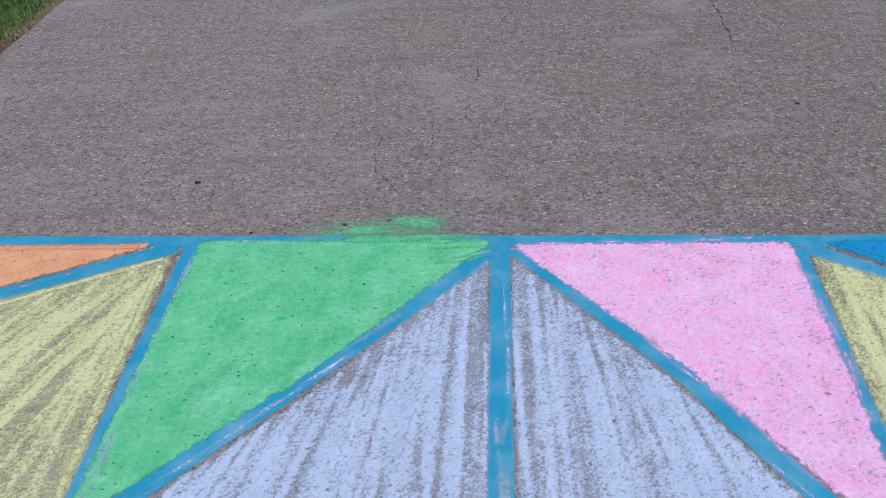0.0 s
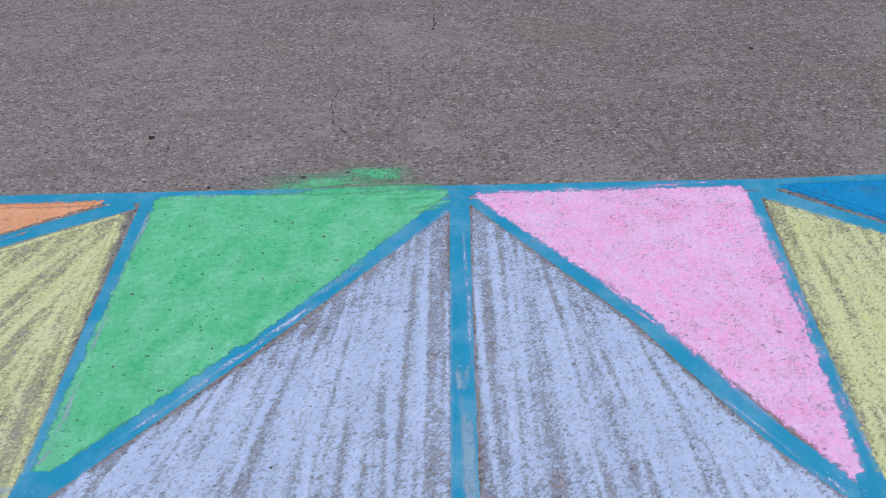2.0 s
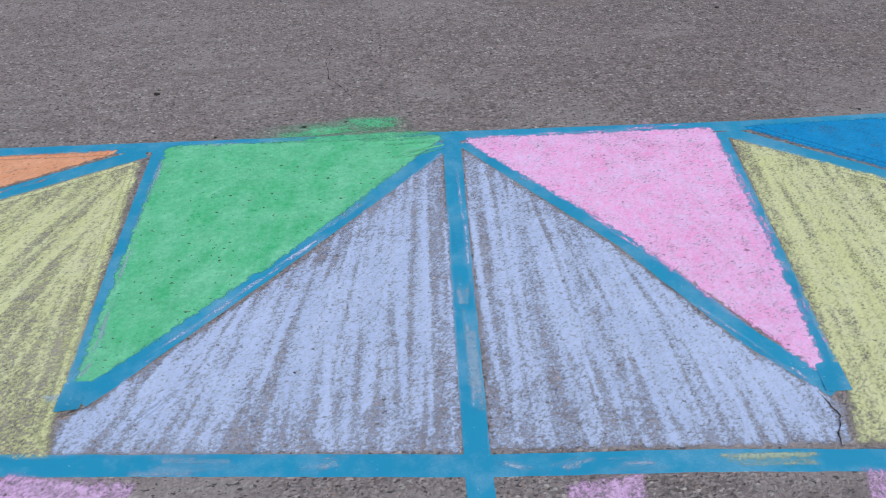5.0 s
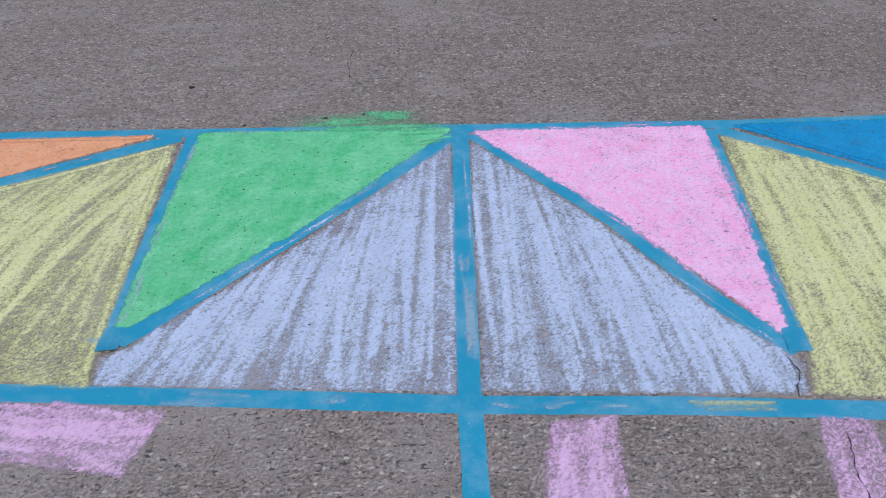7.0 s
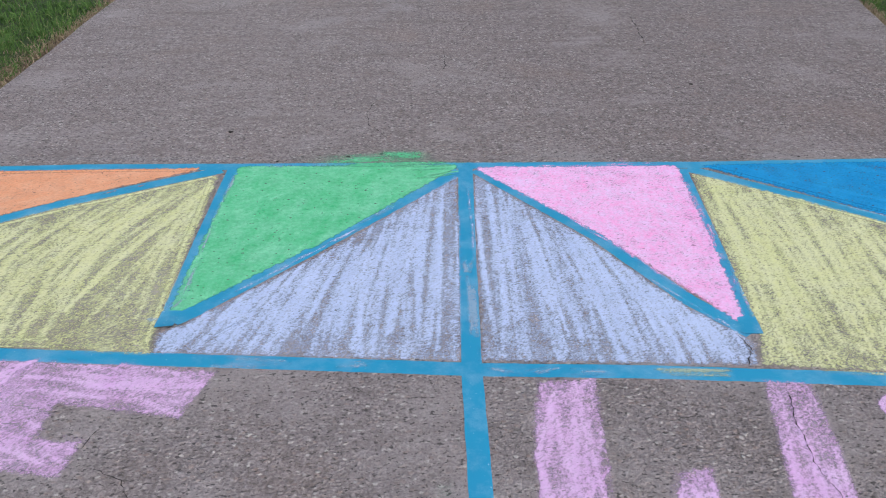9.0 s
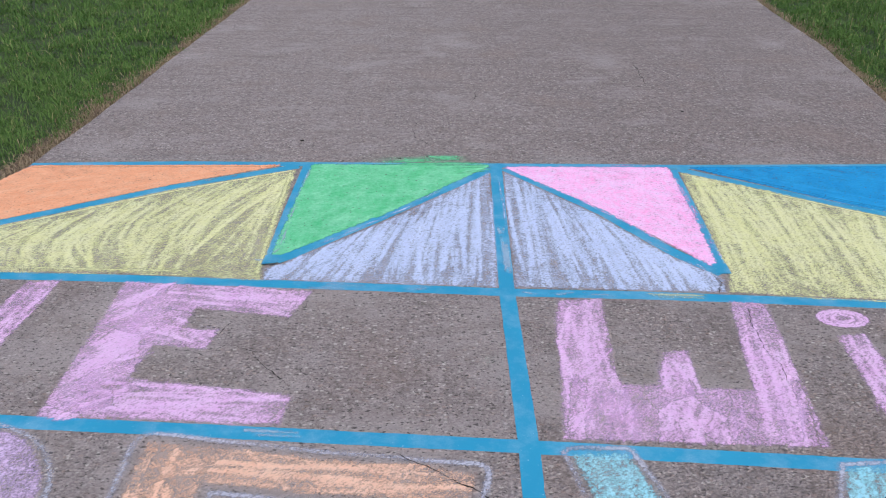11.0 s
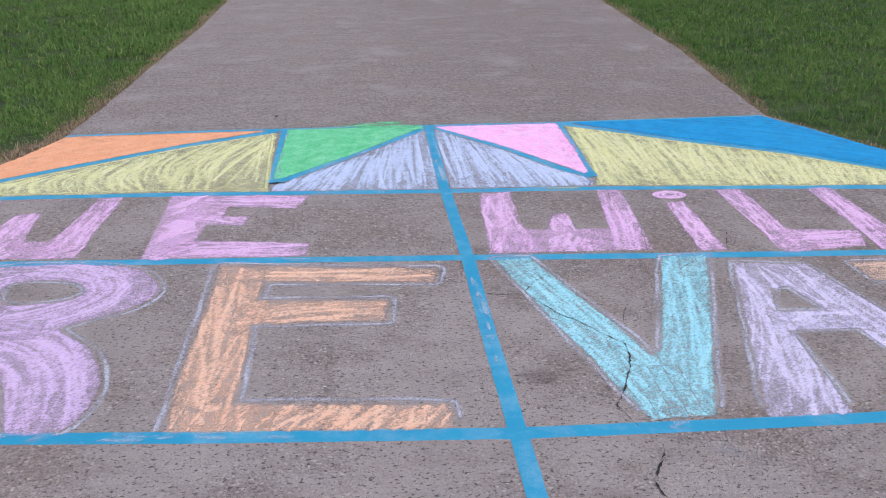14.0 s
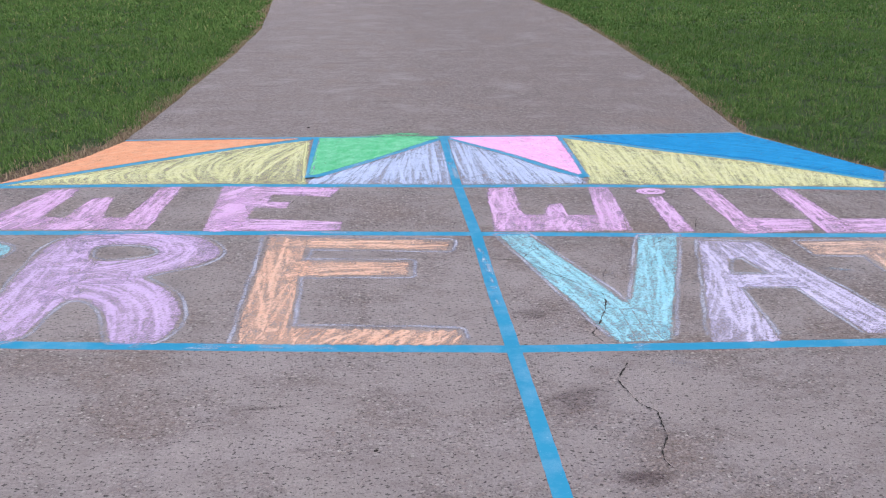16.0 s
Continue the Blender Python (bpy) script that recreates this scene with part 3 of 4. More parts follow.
# ---- blue tape ----
for points, height, curl, label in (
    ([(-2.17, 1.945), (-1.48, 1.963), (0.0, 1.925), (0.9, 1.90), (2.18, 1.905)], 0.0008, 0, "long straight strip of blue painter's tape on concrete"),
    ([(-2.75, 0.87), (-2.0, 0.85), (-1.42, 0.815), (-0.53, 0.742), (-0.05, 0.70), (0.40, 0.675), (1.0, 0.625), (1.55, 0.57), (2.41, 0.46), (2.72, 0.42)], 0.0009, 0, "long strip of blue tape dusted with chalk"),
    ([(-2.95, 0.12), (-1.8, 0.03), (-0.96, -0.04), (-0.06, -0.12), (0.77, -0.20), (1.58, -0.27), (2.9, -0.38)], 0.0009, 0, "long strip of blue tape between the two lines of lettering"),
    ([(-2.7, -1.06), (-1.9, -1.15), (-0.91, -1.26), (-0.09, -1.34), (0.59, -1.375), (1.26, -1.40), (2.5, -1.44)], 0.0010, 0, "long strip of blue tape smudged with chalk, under the lettering"),
    ([(0.003, 1.94), (-0.02, 1.40), (-0.045, 0.71), (-0.055, -0.11), (-0.08, -0.75), (-0.095, -1.34), (-0.12, -2.19), (-0.16, -3.4)], 0.0013, 0, "long centre strip of blue tape with chalk smears"),
    ([(-0.872, 1.93), (-0.885, 1.4), (-0.892, 0.905)], 0.0012, 0.010, "strip of blue tape with its loose end lifting off the concrete"),
    ([(-0.02, 1.88), (-0.505, 1.335), (-0.875, 0.935)], 0.0011, 0.004, "slanting strip of blue tape beside green chalk"),
    ([(0.04, 1.885), (0.40, 1.38), (0.61, 0.99), (0.735, 0.83)], 0.0011, 0, "slanting strip of blue tape beside pink chalk"),
    ([(0.81, 1.87), (0.768, 1.255), (0.738, 0.825)], 0.0012, 0.003, "short strip of blue tape between pink and yellow chalk"),
    ([(-0.92, 1.92), (-1.43, 1.67), (-2.05, 1.28), (-2.64, 0.885)], 0.0010, 0, "slanting strip of blue tape between orange and yellow chalk"),
    ([(0.84, 1.87), (1.41, 1.45), (1.94, 1.12), (2.5, 0.62)], 0.0010, 0, "slanting strip of blue tape between blue and yellow chalk"),
):
    tagged(tape_strip(points, 0.42 * height, 0.054, curl), label, "tape", "tape strips")

# ---- chalk pattern ----
YELLOW_WEST = [[(-2.42, 0.92), (-2.46, 0.97), (-2.35, 1.03)], [(-1.91, 0.90), (-1.99, 1.1), (-1.86, 1.30)], [(-1.60, 0.88), (-1.72, 1.1), (-1.62, 1.46)], [(-1.50, 0.88), (-1.57, 1.2), (-1.43, 1.60)],
               [(-1.38, 0.87), (-1.42, 1.3), (-1.22, 1.72)], [(-1.28, 0.87), (-1.22, 1.35), (-1.0, 1.80)], [(-1.12, 0.85), (-1.05, 1.35), (-0.94, 1.84)], [(-0.97, 0.83), (-0.95, 1.3), (-0.935, 1.80)]]
YELLOW_EAST = [[(0.865, 1.80), (0.82, 1.31), (0.745, 0.71)], [(1.0, 1.72), (1.0, 1.2), (0.96, 0.67)], [(1.15, 1.62), (1.13, 1.2), (1.08, 0.65)], [(1.3, 1.52), (1.24, 1.05), (1.2, 0.64)],
               [(1.54, 1.35), (1.46, 0.95), (1.40, 0.62)], [(1.72, 1.24), (1.63, 0.9), (1.55, 0.60)], [(1.9, 1.12), (1.82, 0.85), (1.74, 0.57)], [(2.42, 0.66), (2.40, 0.60), (2.36, 0.51)]]
LAVENDER_WEST = [[(-0.87, 0.91), (-0.89, 0.85), (-0.90, 0.80)], [(-0.57, 1.21), (-0.66, 1.01), (-0.73, 0.79)], [(-0.42, 1.38), (-0.51, 1.02), (-0.58, 0.77)], [(-0.27, 1.55), (-0.36, 1.05), (-0.37, 0.76)],
                 [(-0.15, 1.70), (-0.20, 1.1), (-0.22, 0.75)], [(-0.040, 1.80), (-0.050, 1.2), (-0.072, 0.74)]]
LAVENDER_EAST = [[(0.035, 1.80), (0.015, 1.3), (0.0, 0.74)], [(0.11, 1.74), (0.10, 1.2), (0.09, 0.73)], [(0.2, 1.60), (0.23, 1.2), (0.25, 0.72)], [(0.34, 1.40), (0.40, 1.05), (0.42, 0.70)],
                 [(0.50, 1.12), (0.56, 0.9), (0.57, 0.70)], [(0.71, 0.82), (0.71, 0.76), (0.70, 0.70)]]
GREEN_WAYS = [[(-0.86, 1.03), (-0.85, 1.35), (-0.80, 1.91)], [(-0.70, 1.15), (-0.60, 1.5), (-0.45, 1.91)], [(-0.40, 1.48), (-0.25, 1.7), (-0.08, 1.90)]]
PINK_WAYS = [[(0.70, 0.93), (0.74, 1.3), (0.78, 1.87)], [(0.55, 1.2), (0.56, 1.5), (0.55, 1.88)], [(0.30, 1.58), (0.27, 1.7), (0.20, 1.88)], [(0.14, 1.80), (0.12, 1.84), (0.09, 1.87)]]
ORANGE_WAYS = [[(-2.60, 0.95), (-1.9, 1.42), (-1.1, 1.90)], [(-2.45, 1.22), (-2.0, 1.55), (-1.3, 1.92)], [(-2.2, 1.75), (-2.0, 1.85), (-1.7, 1.92)]]
BLUE_WAYS = [[(2.58, 0.74), (2.0, 1.16), (1.0, 1.84)], [(2.45, 1.15), (2.1, 1.4), (1.3, 1.87)], [(2.25, 1.72), (2.1, 1.8), (1.8, 1.88)]]
# color, ring, guides, wash, how the strokes lie, edge lines, label
for color, ring, guides, wash, how, edges, label in (
    ("green", [(-0.845, 1.935), (-0.045, 1.915), (-0.46, 1.425), (-0.885, 0.985)], GREEN_WAYS, 0.97, dict(lane=0.03, width=0.05, passes=3, press=(0.2, 0.7), over=0.012, tilt=14.0, length=(0.2, 0.6), rag=0.010),
     [], "solid bright green chalk triangle framed by blue tape"),
    ("pink", [(0.06, 1.892), (0.79, 1.882), (0.765, 1.4), (0.722, 0.905), (0.43, 1.40)], PINK_WAYS, 0.90, dict(lane=0.022, width=0.03, passes=4, press=(0.2, 0.7), over=0.012, length=(0.15, 0.5), shake=0.02, tilt=35.0, rag=0.014),
     [], "solid pink chalk triangle framed by blue tape"),
    ("lavender", [(-0.035, 1.83), (-0.055, 1.2), (-0.078, 0.738), (-0.895, 0.80), (-0.905, 0.885), (-0.84, 0.925), (-0.47, 1.31)], LAVENDER_WEST, 0.54, dict(lane=0.026, width=0.023, passes=5, press=(0.15, 0.52), shake=0.007, over=0.002), [],
     "streaky pale lavender chalk triangle showing bare concrete"),
    ("lavender", [(0.035, 1.84), (0.37, 1.36), (0.585, 0.965), (0.73, 0.79), (0.705, 0.695), (-0.012, 0.738), (0.01, 1.3)], LAVENDER_EAST, 0.56, dict(lane=0.026, width=0.023, passes=5, press=(0.15, 0.52), shake=0.007, over=0.002), [],
     "streaky pale lavender chalk triangle showing bare concrete"),
    ("yellow", [(-0.93, 1.865), (-0.922, 0.96), (-0.905, 0.80), (-1.42, 0.86), (-2.0, 0.885), (-2.6, 0.885), (-2.03, 1.245), (-1.43, 1.635)], YELLOW_WEST, 0.58, dict(lane=0.034, width=0.028, passes=4, press=(0.15, 0.58), shake=0.013, tilt=6.0),
     [[(-0.945, 1.83), (-0.94, 1.3), (-0.93, 0.84)], [(-0.95, 1.86), (-1.43, 1.62), (-2.03, 1.225), (-2.55, 0.90)], [(-2.5, 0.905), (-1.8, 0.90), (-1.2, 0.86)]], "streaky yellow chalk triangle bounded by blue tape"),
    ("yellow", [(0.85, 1.82), (0.765, 0.83), (0.725, 0.70), (1.0, 0.665), (1.55, 0.61), (2.41, 0.50), (2.48, 0.59), (1.93, 1.085), (1.42, 1.40), (1.17, 1.60)], YELLOW_EAST, 0.64, dict(skip=0.03, lane=0.031, width=0.027, passes=5, press=(0.15, 0.55), shake=0.010, tilt=4.0),
     [[(1.1, 1.63), (1.42, 1.40), (1.93, 1.08), (2.45, 0.60)]], "streaky yellow chalk triangle bounded by blue tape"),
    ("orange", [(-2.155, 1.93), (-1.02, 1.93), (-1.45, 1.705), (-2.06, 1.32), (-2.62, 0.945), (-2.50, 1.14), (-2.31, 1.5)], ORANGE_WAYS, 0.90, dict(lane=0.03, width=0.035, passes=3, press=(0.2, 0.7), over=0.008),
     [[(-1.04, 1.925), (-1.6, 1.93), (-2.14, 1.925)]], "solid orange chalk triangle at the driveway edge"),
    ("blue", [(0.92, 1.885), (2.17, 1.895), (2.31, 1.6), (2.44, 1.25), (2.62, 0.83), (2.50, 0.66), (1.95, 1.155), (1.43, 1.485)], BLUE_WAYS, 0.80, dict(lane=0.03, width=0.035, passes=3, press=(0.2, 0.7), over=0.008),
     [[(0.94, 1.875), (1.43, 1.50), (1.95, 1.165), (2.52, 0.69)]], "solid deep blue chalk triangle at the driveway edge"),
):
    grow = {"green": 0.017, "pink": 0.019, "orange": 0.014, "blue": 0.016, "yellow": 0.012}.get(color, 0.006)
    triangle = tagged(new("chalk_triangle"), label, "chalk drawing", "chalk triangles")
    field = Field(ring, grow=grow, step=0.0055)
    field.wash(wash)
    field.fill(guides, **how)
    field.mesh("fill", color, triangle, 0)
    for k, q in enumerate(edges):
        field.fresh()
        field.line(q, 0.032, 0.5, 3, 0.012)
        field.mesh("edge_stroke", color, triangle, k + 1)


def smear(x, y, long, wide, turn, color, strokes, press, bits=(0.25, 0.8)):
    """A rubbed patch of chalk: a few short strokes side by side, no outline."""
    c, k = math.cos(radians(turn)), math.sin(radians(turn))
    ring = [(x + c * u * 0.6 * long - k * v * 0.7 * wide, y + k * u * 0.6 * long + c * v * 0.7 * wide) for u, v in ((-1, -1), (1, -1), (1, 1), (-1, 1))]
    field = Field(ring, step=0.005, margin=0.02)
    for _ in range(strokes):
        off, slip, part = random.gauss(0, 0.24 * wide), (random.gauss(0, 0.16) if bits[1] > 0.5 else random.uniform(-0.5, 0.5)) * long, random.uniform(*bits) * long / 2
        q = np.array([(x + c * (slip + u * part) - k * (off + b), y + k * (slip + u * part) + c * (off + b)) for u, b in zip(np.linspace(-1, 1, 5), np.cumsum(np.random.normal(0, 0.03 * wide, 5)))])
        field.stroke(q, max(0.010, random.uniform(0.25, 0.6) * wide), random.uniform(*press), random.random(), 0.02)
    return field


def smudge(x, y, long, wide, turn, color="dust", strokes=5, press=(0.25, 0.7)):
    return smear(x, y, long, wide, turn, color, strokes, press).mesh("chalk_smudge", color)


for x, y, long, wide, turn, color, strokes, press, label in (
    (-0.38, 1.99, 0.46, 0.09, 3, "green", 44, (0.03, 0.10), "faint smeared green chalk dust past the tape"),
    (-0.26, 2.02, 0.24, 0.10, -8, "green", 34, (0.03, 0.11), "faint smeared green chalk dust past the tape"),
    (-0.32, 1.945, 0.62, 0.05, 1, "green", 24, (0.06, 0.25), "green chalk rubbed across the blue tape"),
    (-0.17, 1.93, 0.30, 0.07, 2, "green", 18, (0.06, 0.28), "green chalk rubbed across the blue tape"),
    (-0.872, 1.45, 0.80, 0.022, 89, "dust", 56, (0.24, 0.42), "pale chalk smeared along the blue tape"),
    (-0.62, 1.945, 0.44, 0.016, 0, "dust", 30, (0.24, 0.42), "pale chalk smeared along the blue tape"),
    (-0.10, 1.845, 0.14, 0.03, 20, "green", 7, (0.3, 0.8), "green chalk rubbed across the blue tape"),
    (0.60, 1.915, 0.30, 0.02, 1, "pink", 21, (0.20, 0.49), "pink chalk rubbed onto the blue tape"),
    (0.60, 1.945, 0.05, 0.05, 100, "pink", 7, (0.05, 0.18), "pink chalk rubbed onto the blue tape"),
    (0.28, 1.91, 0.40, 0.014, 0, "pink", 28, (0.20, 0.42), "pink chalk rubbed onto the blue tape"),
    (0.795, 1.55, 0.55, 0.030, 88, "pink", 38, (0.12, 0.35), "pink chalk crumbs rubbed onto the tape edge"),
    (0.775, 1.15, 0.40, 0.026, 88, "pink", 28, (0.12, 0.35), "pink chalk crumbs rubbed onto the tape edge"),
    (0.48, 1.27, 0.70, 0.026, -58, "pink", 49, (0.12, 0.35), "pink chalk crumbs rubbed onto the tape edge"),
    (0.60, 0.985, 0.36, 0.020, -58, "lavender", 25, (0.16, 0.49), "lavender chalk rubbed along the tape edge"),
    (-0.55, 1.27, 0.60, 0.020, 47, "lavender", 42, (0.16, 0.42), "lavender chalk rubbed along the tape edge"),
    (0.0, 1.50, 0.50, 0.012, 89, "lavender", 35, (0.16, 0.42), "lavender chalk rubbed along the tape edge"),
    (-0.72, 0.90, 0.16, 0.02, 47, "lavender", 6, (0.2, 0.6), "lavender chalk rubbed along the tape edge"),
    (-1.50, 0.850, 0.90, 0.020, -3, "yellow", 63, (0.16, 0.42), "yellow chalk rubbed onto the tape edge"),
    (1.45, 0.600, 1.10, 0.020, -6, "yellow", 77, (0.16, 0.42), "yellow chalk rubbed onto the tape edge"),
    (-1.30, 1.74, 0.30, 0.020, 28, "orange", 21, (0.12, 0.32), "orange chalk rubbed onto the blue tape"),
    (1.60, 1.355, 0.80, 0.016, -33, "dust", 56, (0.16, 0.39), "pale chalk smeared along the blue tape"),
):
    tagged(smear(x, y, long, wide, turn, color, strokes, press, (0.03, 0.14) if long >= 0.3 and color != "green" else (0.25, 0.8)).mesh("chalk_smear", color), label, "chalk smear", "chalk smears")

for x, y, long, wide, turn in (
    (-0.022, 1.20, 0.10, 0.045, 90), (-0.038, 0.90, 0.08, 0.03, 88), (0.03, 0.695, 0.08, 0.03, -20), (0.14, 0.685, 0.09, 0.03, 12),
    (-0.33, 0.735, 0.12, 0.03, 10), (-0.90, 1.02, 0.07, 0.03, 60), (-0.93, 0.955, 0.05, 0.04, 0), (0.80, 1.42, 0.07, 0.016, 70),
    (0.775, 1.25, 0.02, 0.014, 0), (-0.062, -0.34, 0.08, 0.04, 88), (-0.066, -0.46, 0.08, 0.035, 85), (-0.075, -0.70, 0.08, 0.03, 88), (-0.082, -0.80, 0.04, 0.045, 10),
    (-0.085, -0.93, 0.08, 0.02, 88), (-0.93, -1.258, 0.13, 0.04, -8), (-0.76, -1.275, 0.12, 0.03, -8), (-1.42, -1.205, 0.05, 0.04, 40), (-1.08, -1.24, 0.09, 0.03, 0),
    (0.36, -1.355, 0.08, 0.04, 0), (-0.036, 0.98, 0.34, 0.05, 88), (-0.62, 0.75, 0.20, 0.04, -4),
    (0.26, 0.683, 0.16, 0.04, -4), (-0.068, -0.58, 0.16, 0.05, 87), (-0.30, 1.565, 0.20, 0.03, 48),
    (0.10, -0.135, 0.16, 0.04, -5), (-0.72, -0.06, 0.24, 0.04, -5), (-1.15, -1.232, 0.20, 0.045, -6),
):
    tagged(smudge(x, y, long, wide, turn), "pale smudge of chalk dust on the blue tape", "chalk smudge", "chalk smudges")
for x, y, long, wide, turn in ((0.43, -0.69, 0.10, 0.05, 30), (0.73, -0.78, 0.16, 0.08, -50), (0.46, -1.49, 0.14, 0.06, -30), (1.48, -0.72, 0.22, 0.10, -20), (1.46, -0.80, 0.14, 0.06, 10), (0.95, -0.62, 0.10, 0.06, 20), (0.09, 0.62, 0.10, 0.05, 50)):
    tagged(smudge(x, y, long, wide, turn, "dust", 6, (0.08, 0.24)), "faint blue-grey smudge of chalk dust on concrete", "chalk smudge", "chalk smudges")
tagged(smudge(0.52, 0.668, 0.26, 0.034, -4, "faint yellow", 6), "yellowish chalk smudge on the blue tape", "chalk smudge")
tagged(smudge(-0.14, 0.28, 0.05, 0.04, 0, "green", 4, (0.08, 0.25)), "small green chalk smudge on the concrete", "chalk smudge", "chalk smudges")
for x, y, long in ((-0.76, 8.9, 0.22), (0.65, 11.8, 0.9), (2.45, 11.3, 0.35), (-0.35, 8.0, 0.15)):
    tagged(smudge(x, y, long, 0.07, 0, "white scuff", 4), "white scuff mark on the concrete", "scuff mark", "scuff marks")


def pebble(x, y, size):
    """A small dark stone chip, lying on the slab."""
    bm = bmesh.new()
    bmesh.ops.create_icosphere(bm, subdivisions=2, radius=size / 2)
    for v in bm.verts:
        v.co *= random.uniform(0.8, 1.15)
        v.co.z = max(v.co.z * 0.5, -0.15 * size) + 0.15 * size
        v.co.x *= 1.4
    data = bpy.data.meshes.new("pebble")
    bm.to_mesh(data)
    bm.free()
    data.materials.append(CRACK)
    ob = new("pebble", data)
    ob.matrix_world = pose(x, y, 0.0, 0, 0, random.uniform(-40, 40))
    return ob


for x, y, size in ((-0.95, 2.28, 0.016), (1.10, 2.76, 0.013), (-0.45, 2.02, 0.012), (-0.32, 2.04, 0.009), (-0.60, -1.93, 0.010), (0.05, -1.93, 0.008), (-0.72, 1.985, 0.009), (1.3, 1.96, 0.008), (-0.42, 0.98, 0.006)):
    tagged(pebble(x, y, size), "tiny dark stone chip on the concrete", "stone chip", "stone chips")

# dark stains worn into the slab
for x, y, long, wide, turn in ((0.04, -1.70, 0.26, 0.20, 20), (0.02, -1.06, 0.14, 0.12, 0), (0.12, -2.14, 0.18, 0.16, 0), (-0.80, -1.91, 0.12, 0.03, 5), (-0.94, -1.67, 0.26, 0.03, 3)):
    stain = smudge(x, y, long, wide, turn, "grime", 14, (0.06, 0.22))
    stain.name, stain.parent = "stain", driveway

# ---- chalk lettering ----
PARTS = {
    (0, "W"): {"left_stroke": bar([(-2.22, 0.79), (-2.31, 0.20)], 0.17), "base": bar([(-2.40, 0.19), (-1.64, 0.16)], 0.22, 60), "middle_stroke": bar([(-1.98, 0.62), (-2.0, 0.25)], 0.12), "right_stroke": bar([(-1.65, 0.80), (-1.72, 0.15)], 0.13)},
    (0, "E"): {"stem": bar([(-1.25, 0.76), (-1.26, 0.03)], 0.26, 52), "top_arm": bar([(-1.2, 0.72), (-0.73, 0.63)], 0.15), "middle_arm": bar([(-1.2, 0.50), (-0.98, 0.41)], 0.12), "bottom_arm": bar([(-1.25, 0.12), (-0.70, 0.04)], 0.17)},
    (1, "W"): {"left_stroke": bar([(0.19, 0.64), (0.14, -0.05)], 0.18), "base": bar([(0.08, 0.02), (0.70, 0.0)], 0.25, 72), "middle_stroke": bar([(0.43, 0.33), (0.40, 0.10)], 0.11), "right_stroke": bar([(0.755, 0.62), (0.66, -0.10)], 0.15)},
    (0, "i"): {"stem": bar([(1.015, 0.42), (0.97, -0.17)], 0.12)},
    (0, "L"): {"stem": bar([(1.345, 0.56), (1.31, -0.20)], 0.13), "foot": bar([(1.30, -0.11), (1.66, -0.12)], 0.20)},
    (1, "L"): {"stem": bar([(1.80, 0.52), (1.755, -0.24)], 0.13), "foot": bar([(1.75, -0.14), (2.18, -0.16)], 0.20)},
    (0, "P"): {"stem": bar([(-2.72, 0.0), (-2.71, -1.05)], 0.2), "bowl": bar([(-2.70, -0.05), (-2.40, -0.08), (-2.25, -0.21), (-2.40, -0.35), (-2.62, -0.40)], 0.15)},
    (0, "R"): {"stem": bar([(-1.93, 0.0), (-1.92, -0.5), (-1.94, -1.12)], 0.26), "bowl": bar([(-1.92, -0.06), (-1.55, -0.07), (-1.35, -0.22), (-1.43, -0.40), (-1.65, -0.46), (-1.92, -0.50)], 0.26),
               "leg": bar([(-1.85, -0.60), (-1.62, -0.64), (-1.47, -0.85), (-1.43, -1.18)], 0.26)},
    (1, "E"): {"stem": bar([(-0.955, -0.12), (-0.975, -0.7), (-0.985, -1.20)], 0.19), "top_arm": bar([(-0.97, -0.17), (-0.21, -0.275)], 0.12), "middle_arm": bar([(-0.94, -0.56), (-0.75, -0.51), (-0.41, -0.545)], 0.15), "bottom_arm": bar([(-1.0, -1.15), (-0.275, -1.235)], 0.13, 60)},
    (0, "V"): {"left_stroke": bar([(0.12, -0.15), (0.40, -1.30)], 0.18), "right_stroke": bar([(0.82, -0.21), (0.64, -0.75), (0.42, -1.30)], 0.18)},
    (0, "A"): {"left_stroke": bar([(1.08, -0.32), (1.02, -0.7), (0.76, -1.35)], 0.22), "right_stroke": bar([(1.18, -0.34), (1.34, -1.33)], 0.2), "crossbar": bar([(0.96, -0.81), (1.22, -0.80)], 0.13)},
    (0, "I"): {"top_bar": bar([(1.46, -0.45), (1.95, -0.45)], 0.16), "stem": bar([(1.75, -0.50), (1.73, -1.20)], 0.14), "foot": bar([(1.45, -1.26), (1.98, -1.26)], 0.15)},
}
seen = dict.fromkeys("WEiLPRVAI", 0)
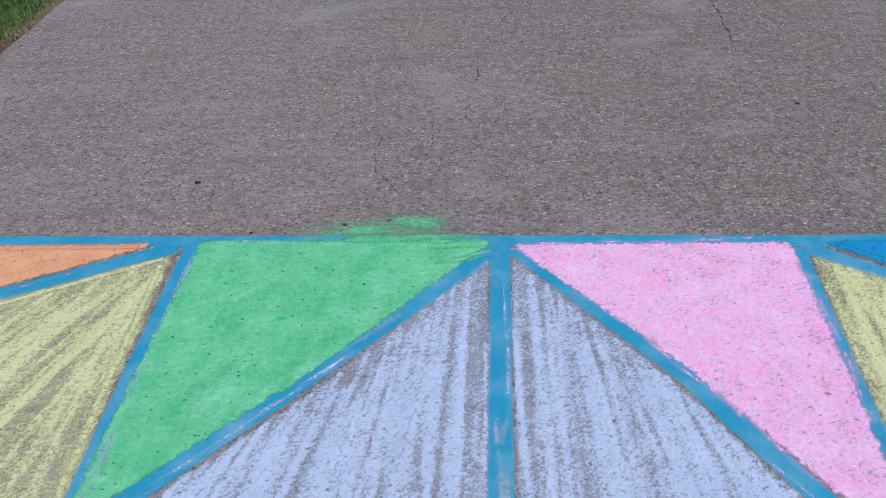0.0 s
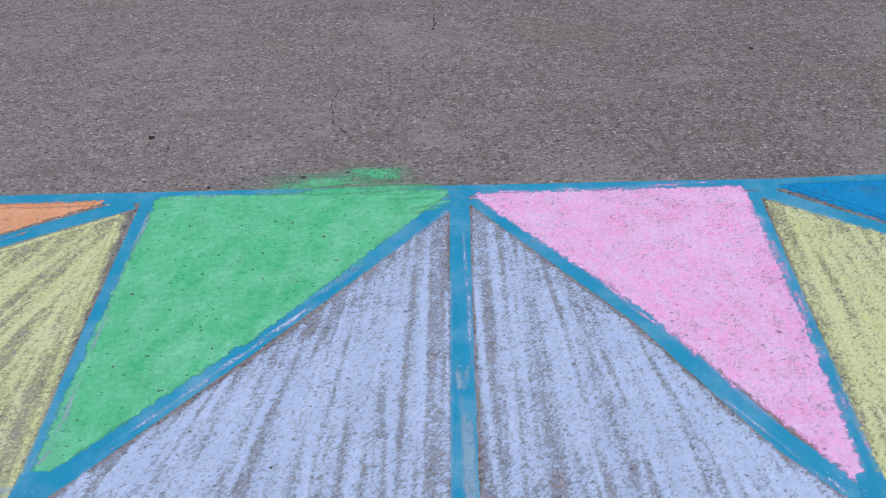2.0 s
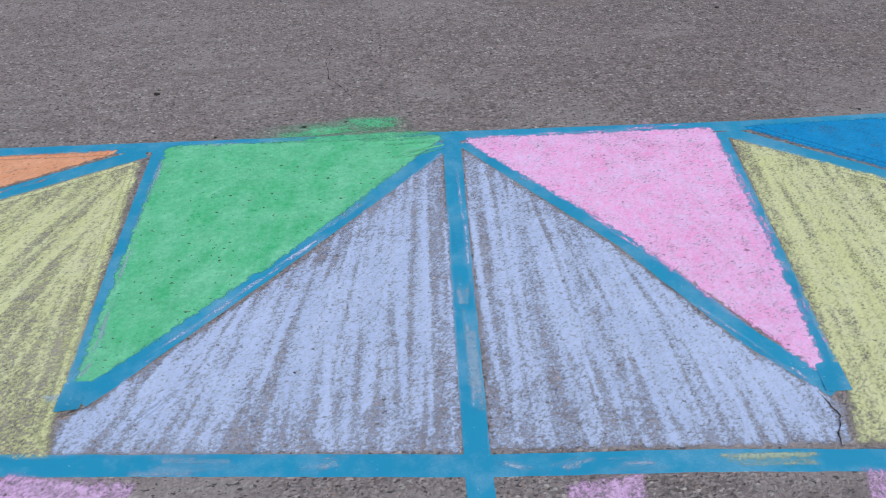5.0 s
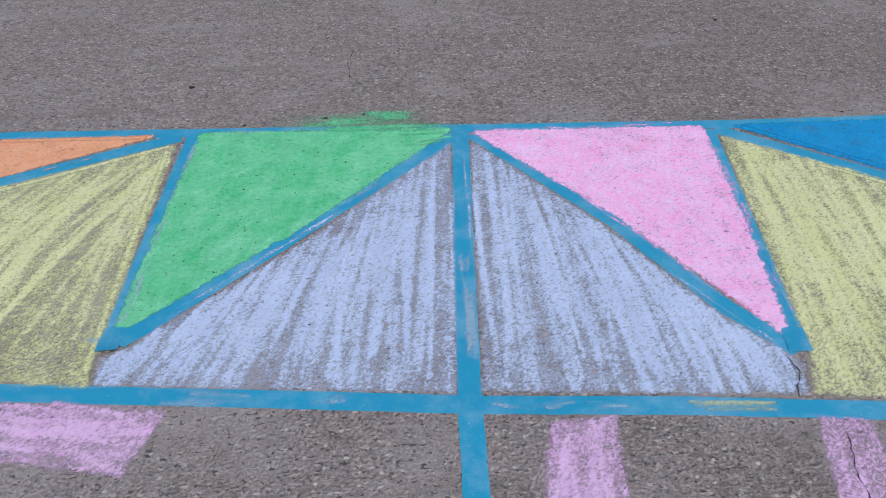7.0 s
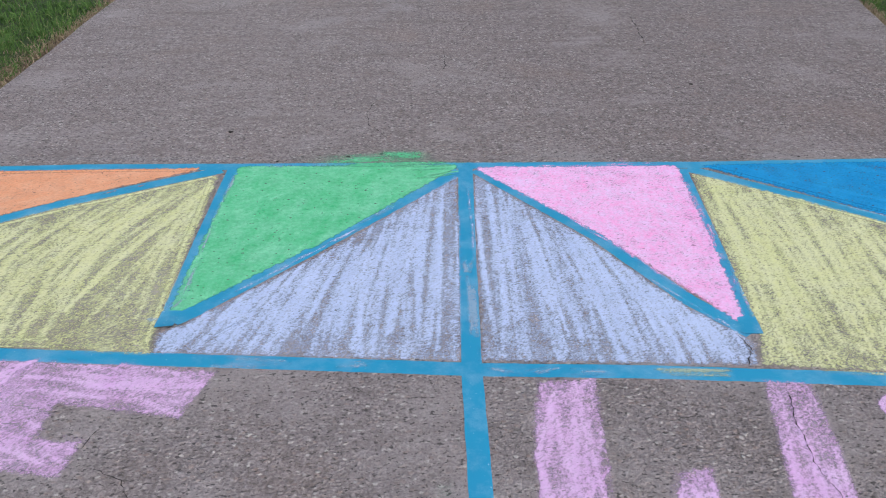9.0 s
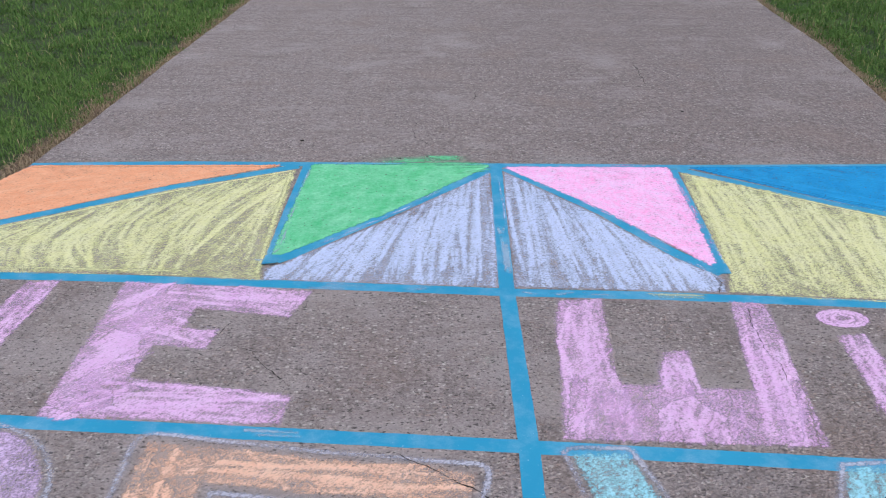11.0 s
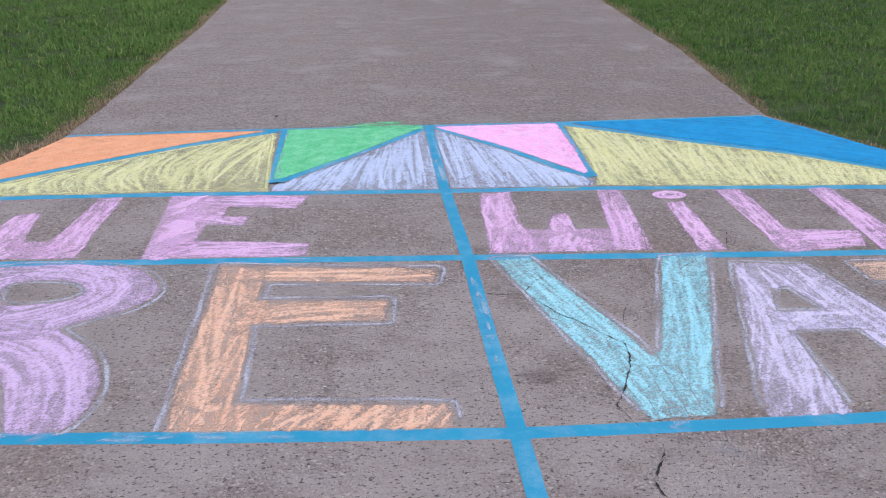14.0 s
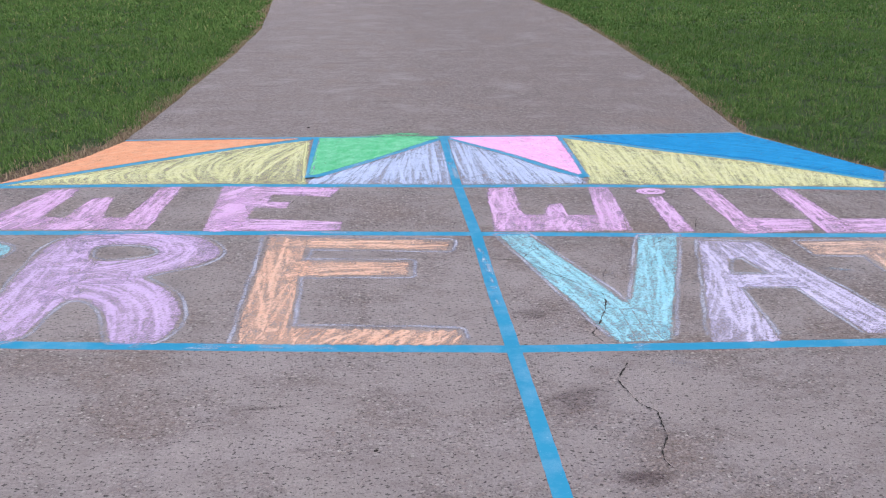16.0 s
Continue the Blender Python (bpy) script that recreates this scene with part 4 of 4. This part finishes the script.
for letter, ring, color in (
    ("W", [(-2.30, 0.78), (-2.15, 0.80), (-2.20, 0.31), (-2.09, 0.28), (-2.04, 0.61), (-1.93, 0.62), (-1.90, 0.26), (-1.79, 0.26), (-1.70, 0.79), (-1.60, 0.80), (-1.64, 0.07), (-2.42, 0.12), (-2.43, 0.41)], "violet pink"),
    ("E", [(-1.37, 0.79), (-0.71, 0.71), (-0.77, 0.54), (-1.08, 0.60), (-1.10, 0.47), (-0.98, 0.46), (-0.99, 0.35), (-1.16, 0.38), (-1.18, 0.20), (-0.70, 0.10), (-0.71, -0.02), (-1.37, 0.02)], "violet pink"),
    ("W", [(0.12, 0.64), (0.27, 0.65), (0.225, 0.26), (0.24, 0.15), (0.345, 0.15), (0.40, 0.32), (0.47, 0.33), (0.46, 0.13), (0.61, 0.12), (0.70, 0.63), (0.81, 0.61), (0.72, -0.13), (0.04, -0.09)], "violet pink"),
    ("i", [(0.97, 0.41), (1.06, 0.42), (1.025, -0.17), (0.915, -0.17)], "violet pink"),
    ("L", [(1.28, 0.56), (1.41, 0.56), (1.38, 0.02), (1.69, -0.03), (1.62, -0.20), (1.255, -0.23)], "violet pink"),
    ("L", [(1.74, 0.52), (1.86, 0.53), (1.84, -0.03), (2.20, -0.06), (2.15, -0.27), (1.67, -0.24)], "violet pink"),
    ("P", [(-2.85, 0.03), (-2.45, 0.0), (-2.22, -0.10), (-2.18, -0.21), (-2.28, -0.38), (-2.60, -0.45), (-2.62, -1.05), (-2.80, -1.05)], "aqua"),
    ("R", [(-2.03, 0.02), (-1.52, -0.01), (-1.34, -0.09), (-1.235, -0.29), (-1.32, -0.42), (-1.45, -0.49), (-1.56, -0.55), (-1.42, -0.68), (-1.345, -0.82), (-1.31, -0.97), (-1.34, -1.18),
           (-1.52, -1.18), (-1.58, -0.90), (-1.69, -0.76), (-1.79, -0.75), (-1.83, -0.93), (-1.85, -1.12), (-2.02, -1.12), (-2.05, -0.5)], "violet"),
    ("E", [(-1.04, -0.09), (-0.20, -0.22), (-0.22, -0.33), (-0.865, -0.25), (-0.885, -0.42), (-0.41, -0.47), (-0.42, -0.62), (-0.895, -0.59), (-0.905, -1.10), (-0.275, -1.18), (-0.275, -1.29), (-1.07, -1.22)], "apricot"),
    ("V", [(0.05, -0.15), (0.19, -0.15), (0.385, -0.83), (0.415, -0.97), (0.465, -0.94), (0.73, -0.21), (0.915, -0.21), (0.485, -1.32), (0.295, -1.32)], "aqua"),
    ("A", [(0.995, -0.30), (1.27, -0.35), (1.42, -1.22), (1.42, -1.33), (1.24, -1.33), (1.185, -0.875), (0.935, -0.865), (0.885, -1.36), (0.63, -1.35)], "lilac"),
    ("I", [(1.46, -0.36), (1.95, -0.37), (1.95, -0.53), (1.82, -0.56), (1.80, -1.15), (1.98, -1.20), (1.98, -1.33), (1.45, -1.33), (1.45, -1.20), (1.66, -1.15), (1.69, -0.55), (1.46, -0.52)], "peach"),
):
    holes = {"R": [[(-1.85, -0.12), (-1.57, -0.14), (-1.49, -0.27), (-1.57, -0.36), (-1.83, -0.36)]], "A": [[(1.03, -0.545), (1.11, -0.53), (1.145, -0.745), (0.955, -0.73)]]}.get(letter, [])
    if letter in "RP":
        ring, holes = rounded(ring), [rounded(h) for h in holes]
    pieces = PARTS[(seen[letter], letter)]
    seen[letter] += 1
    mark = tagged(new("chalk_letter"), f"{color} chalk letter {letter} drawn on the concrete", "chalk letter", "first line of lettering" if color == "violet pink" else "second line of lettering")
    field = Field(ring, holes, grow=0.014 if color == "violet" else 0.008, margin=0.07)
    far = np.array([near(field.points, guides) for guides in pieces.values()])
    nearest = far.argmin(0).reshape(field.shape)
    faint = color == "peach"
    for k, (name, guides) in enumerate(pieces.items()):
        field.fresh()
        field.wash({"peach": 0.50, "aqua": 0.57, "lilac": 0.56, "violet": 0.57, "violet pink": 0.58}.get(color, 0.52), 0.002, nearest == k)
        field.fill(guides, 0.020, 0.022, 2 if faint else 3, (0.1, 0.35) if faint else (0.12, 0.52), 0.008, 0.007, (0.3, 0.95), 0.010, 0.04, 6.0)
        field.fill(guides, 0.045, 0.020, 1, (0.1, 0.3) if faint else (0.2, 0.6), 0.008, 0.007, (0.25, 0.6), 0.012, 0.1, 16.0)
        field.mesh(name, color, mark, k)
    if letter == "i":
        dot = Field([(1.03 + 0.088 * math.cos(a), 0.515 + 0.062 * math.sin(a)) for a in np.linspace(0, 2 * math.pi, 16, endpoint=False)])
        dot.wash(0.5)
        for k in (0.92, 0.7, 0.4):
            turns = np.linspace(0, 2 * math.pi, 15) + k
            dot.stroke(np.c_[1.03 + 0.085 * k * np.cos(turns), 0.515 + 0.058 * k * np.sin(turns)], 0.022, 0.7, random.random(), 0.01)
        dot.mesh("dot", color, mark, 1)
    offset = {"apricot": 0.022, "violet": 0.014, "lilac": 0.008, "aqua": 0.010, "peach": 0.012}.get(color)
    if offset:
        field.fresh()
        field.band(offset, 0.026, 1.27)
        field.mesh("outline", "outline", mark, 5)
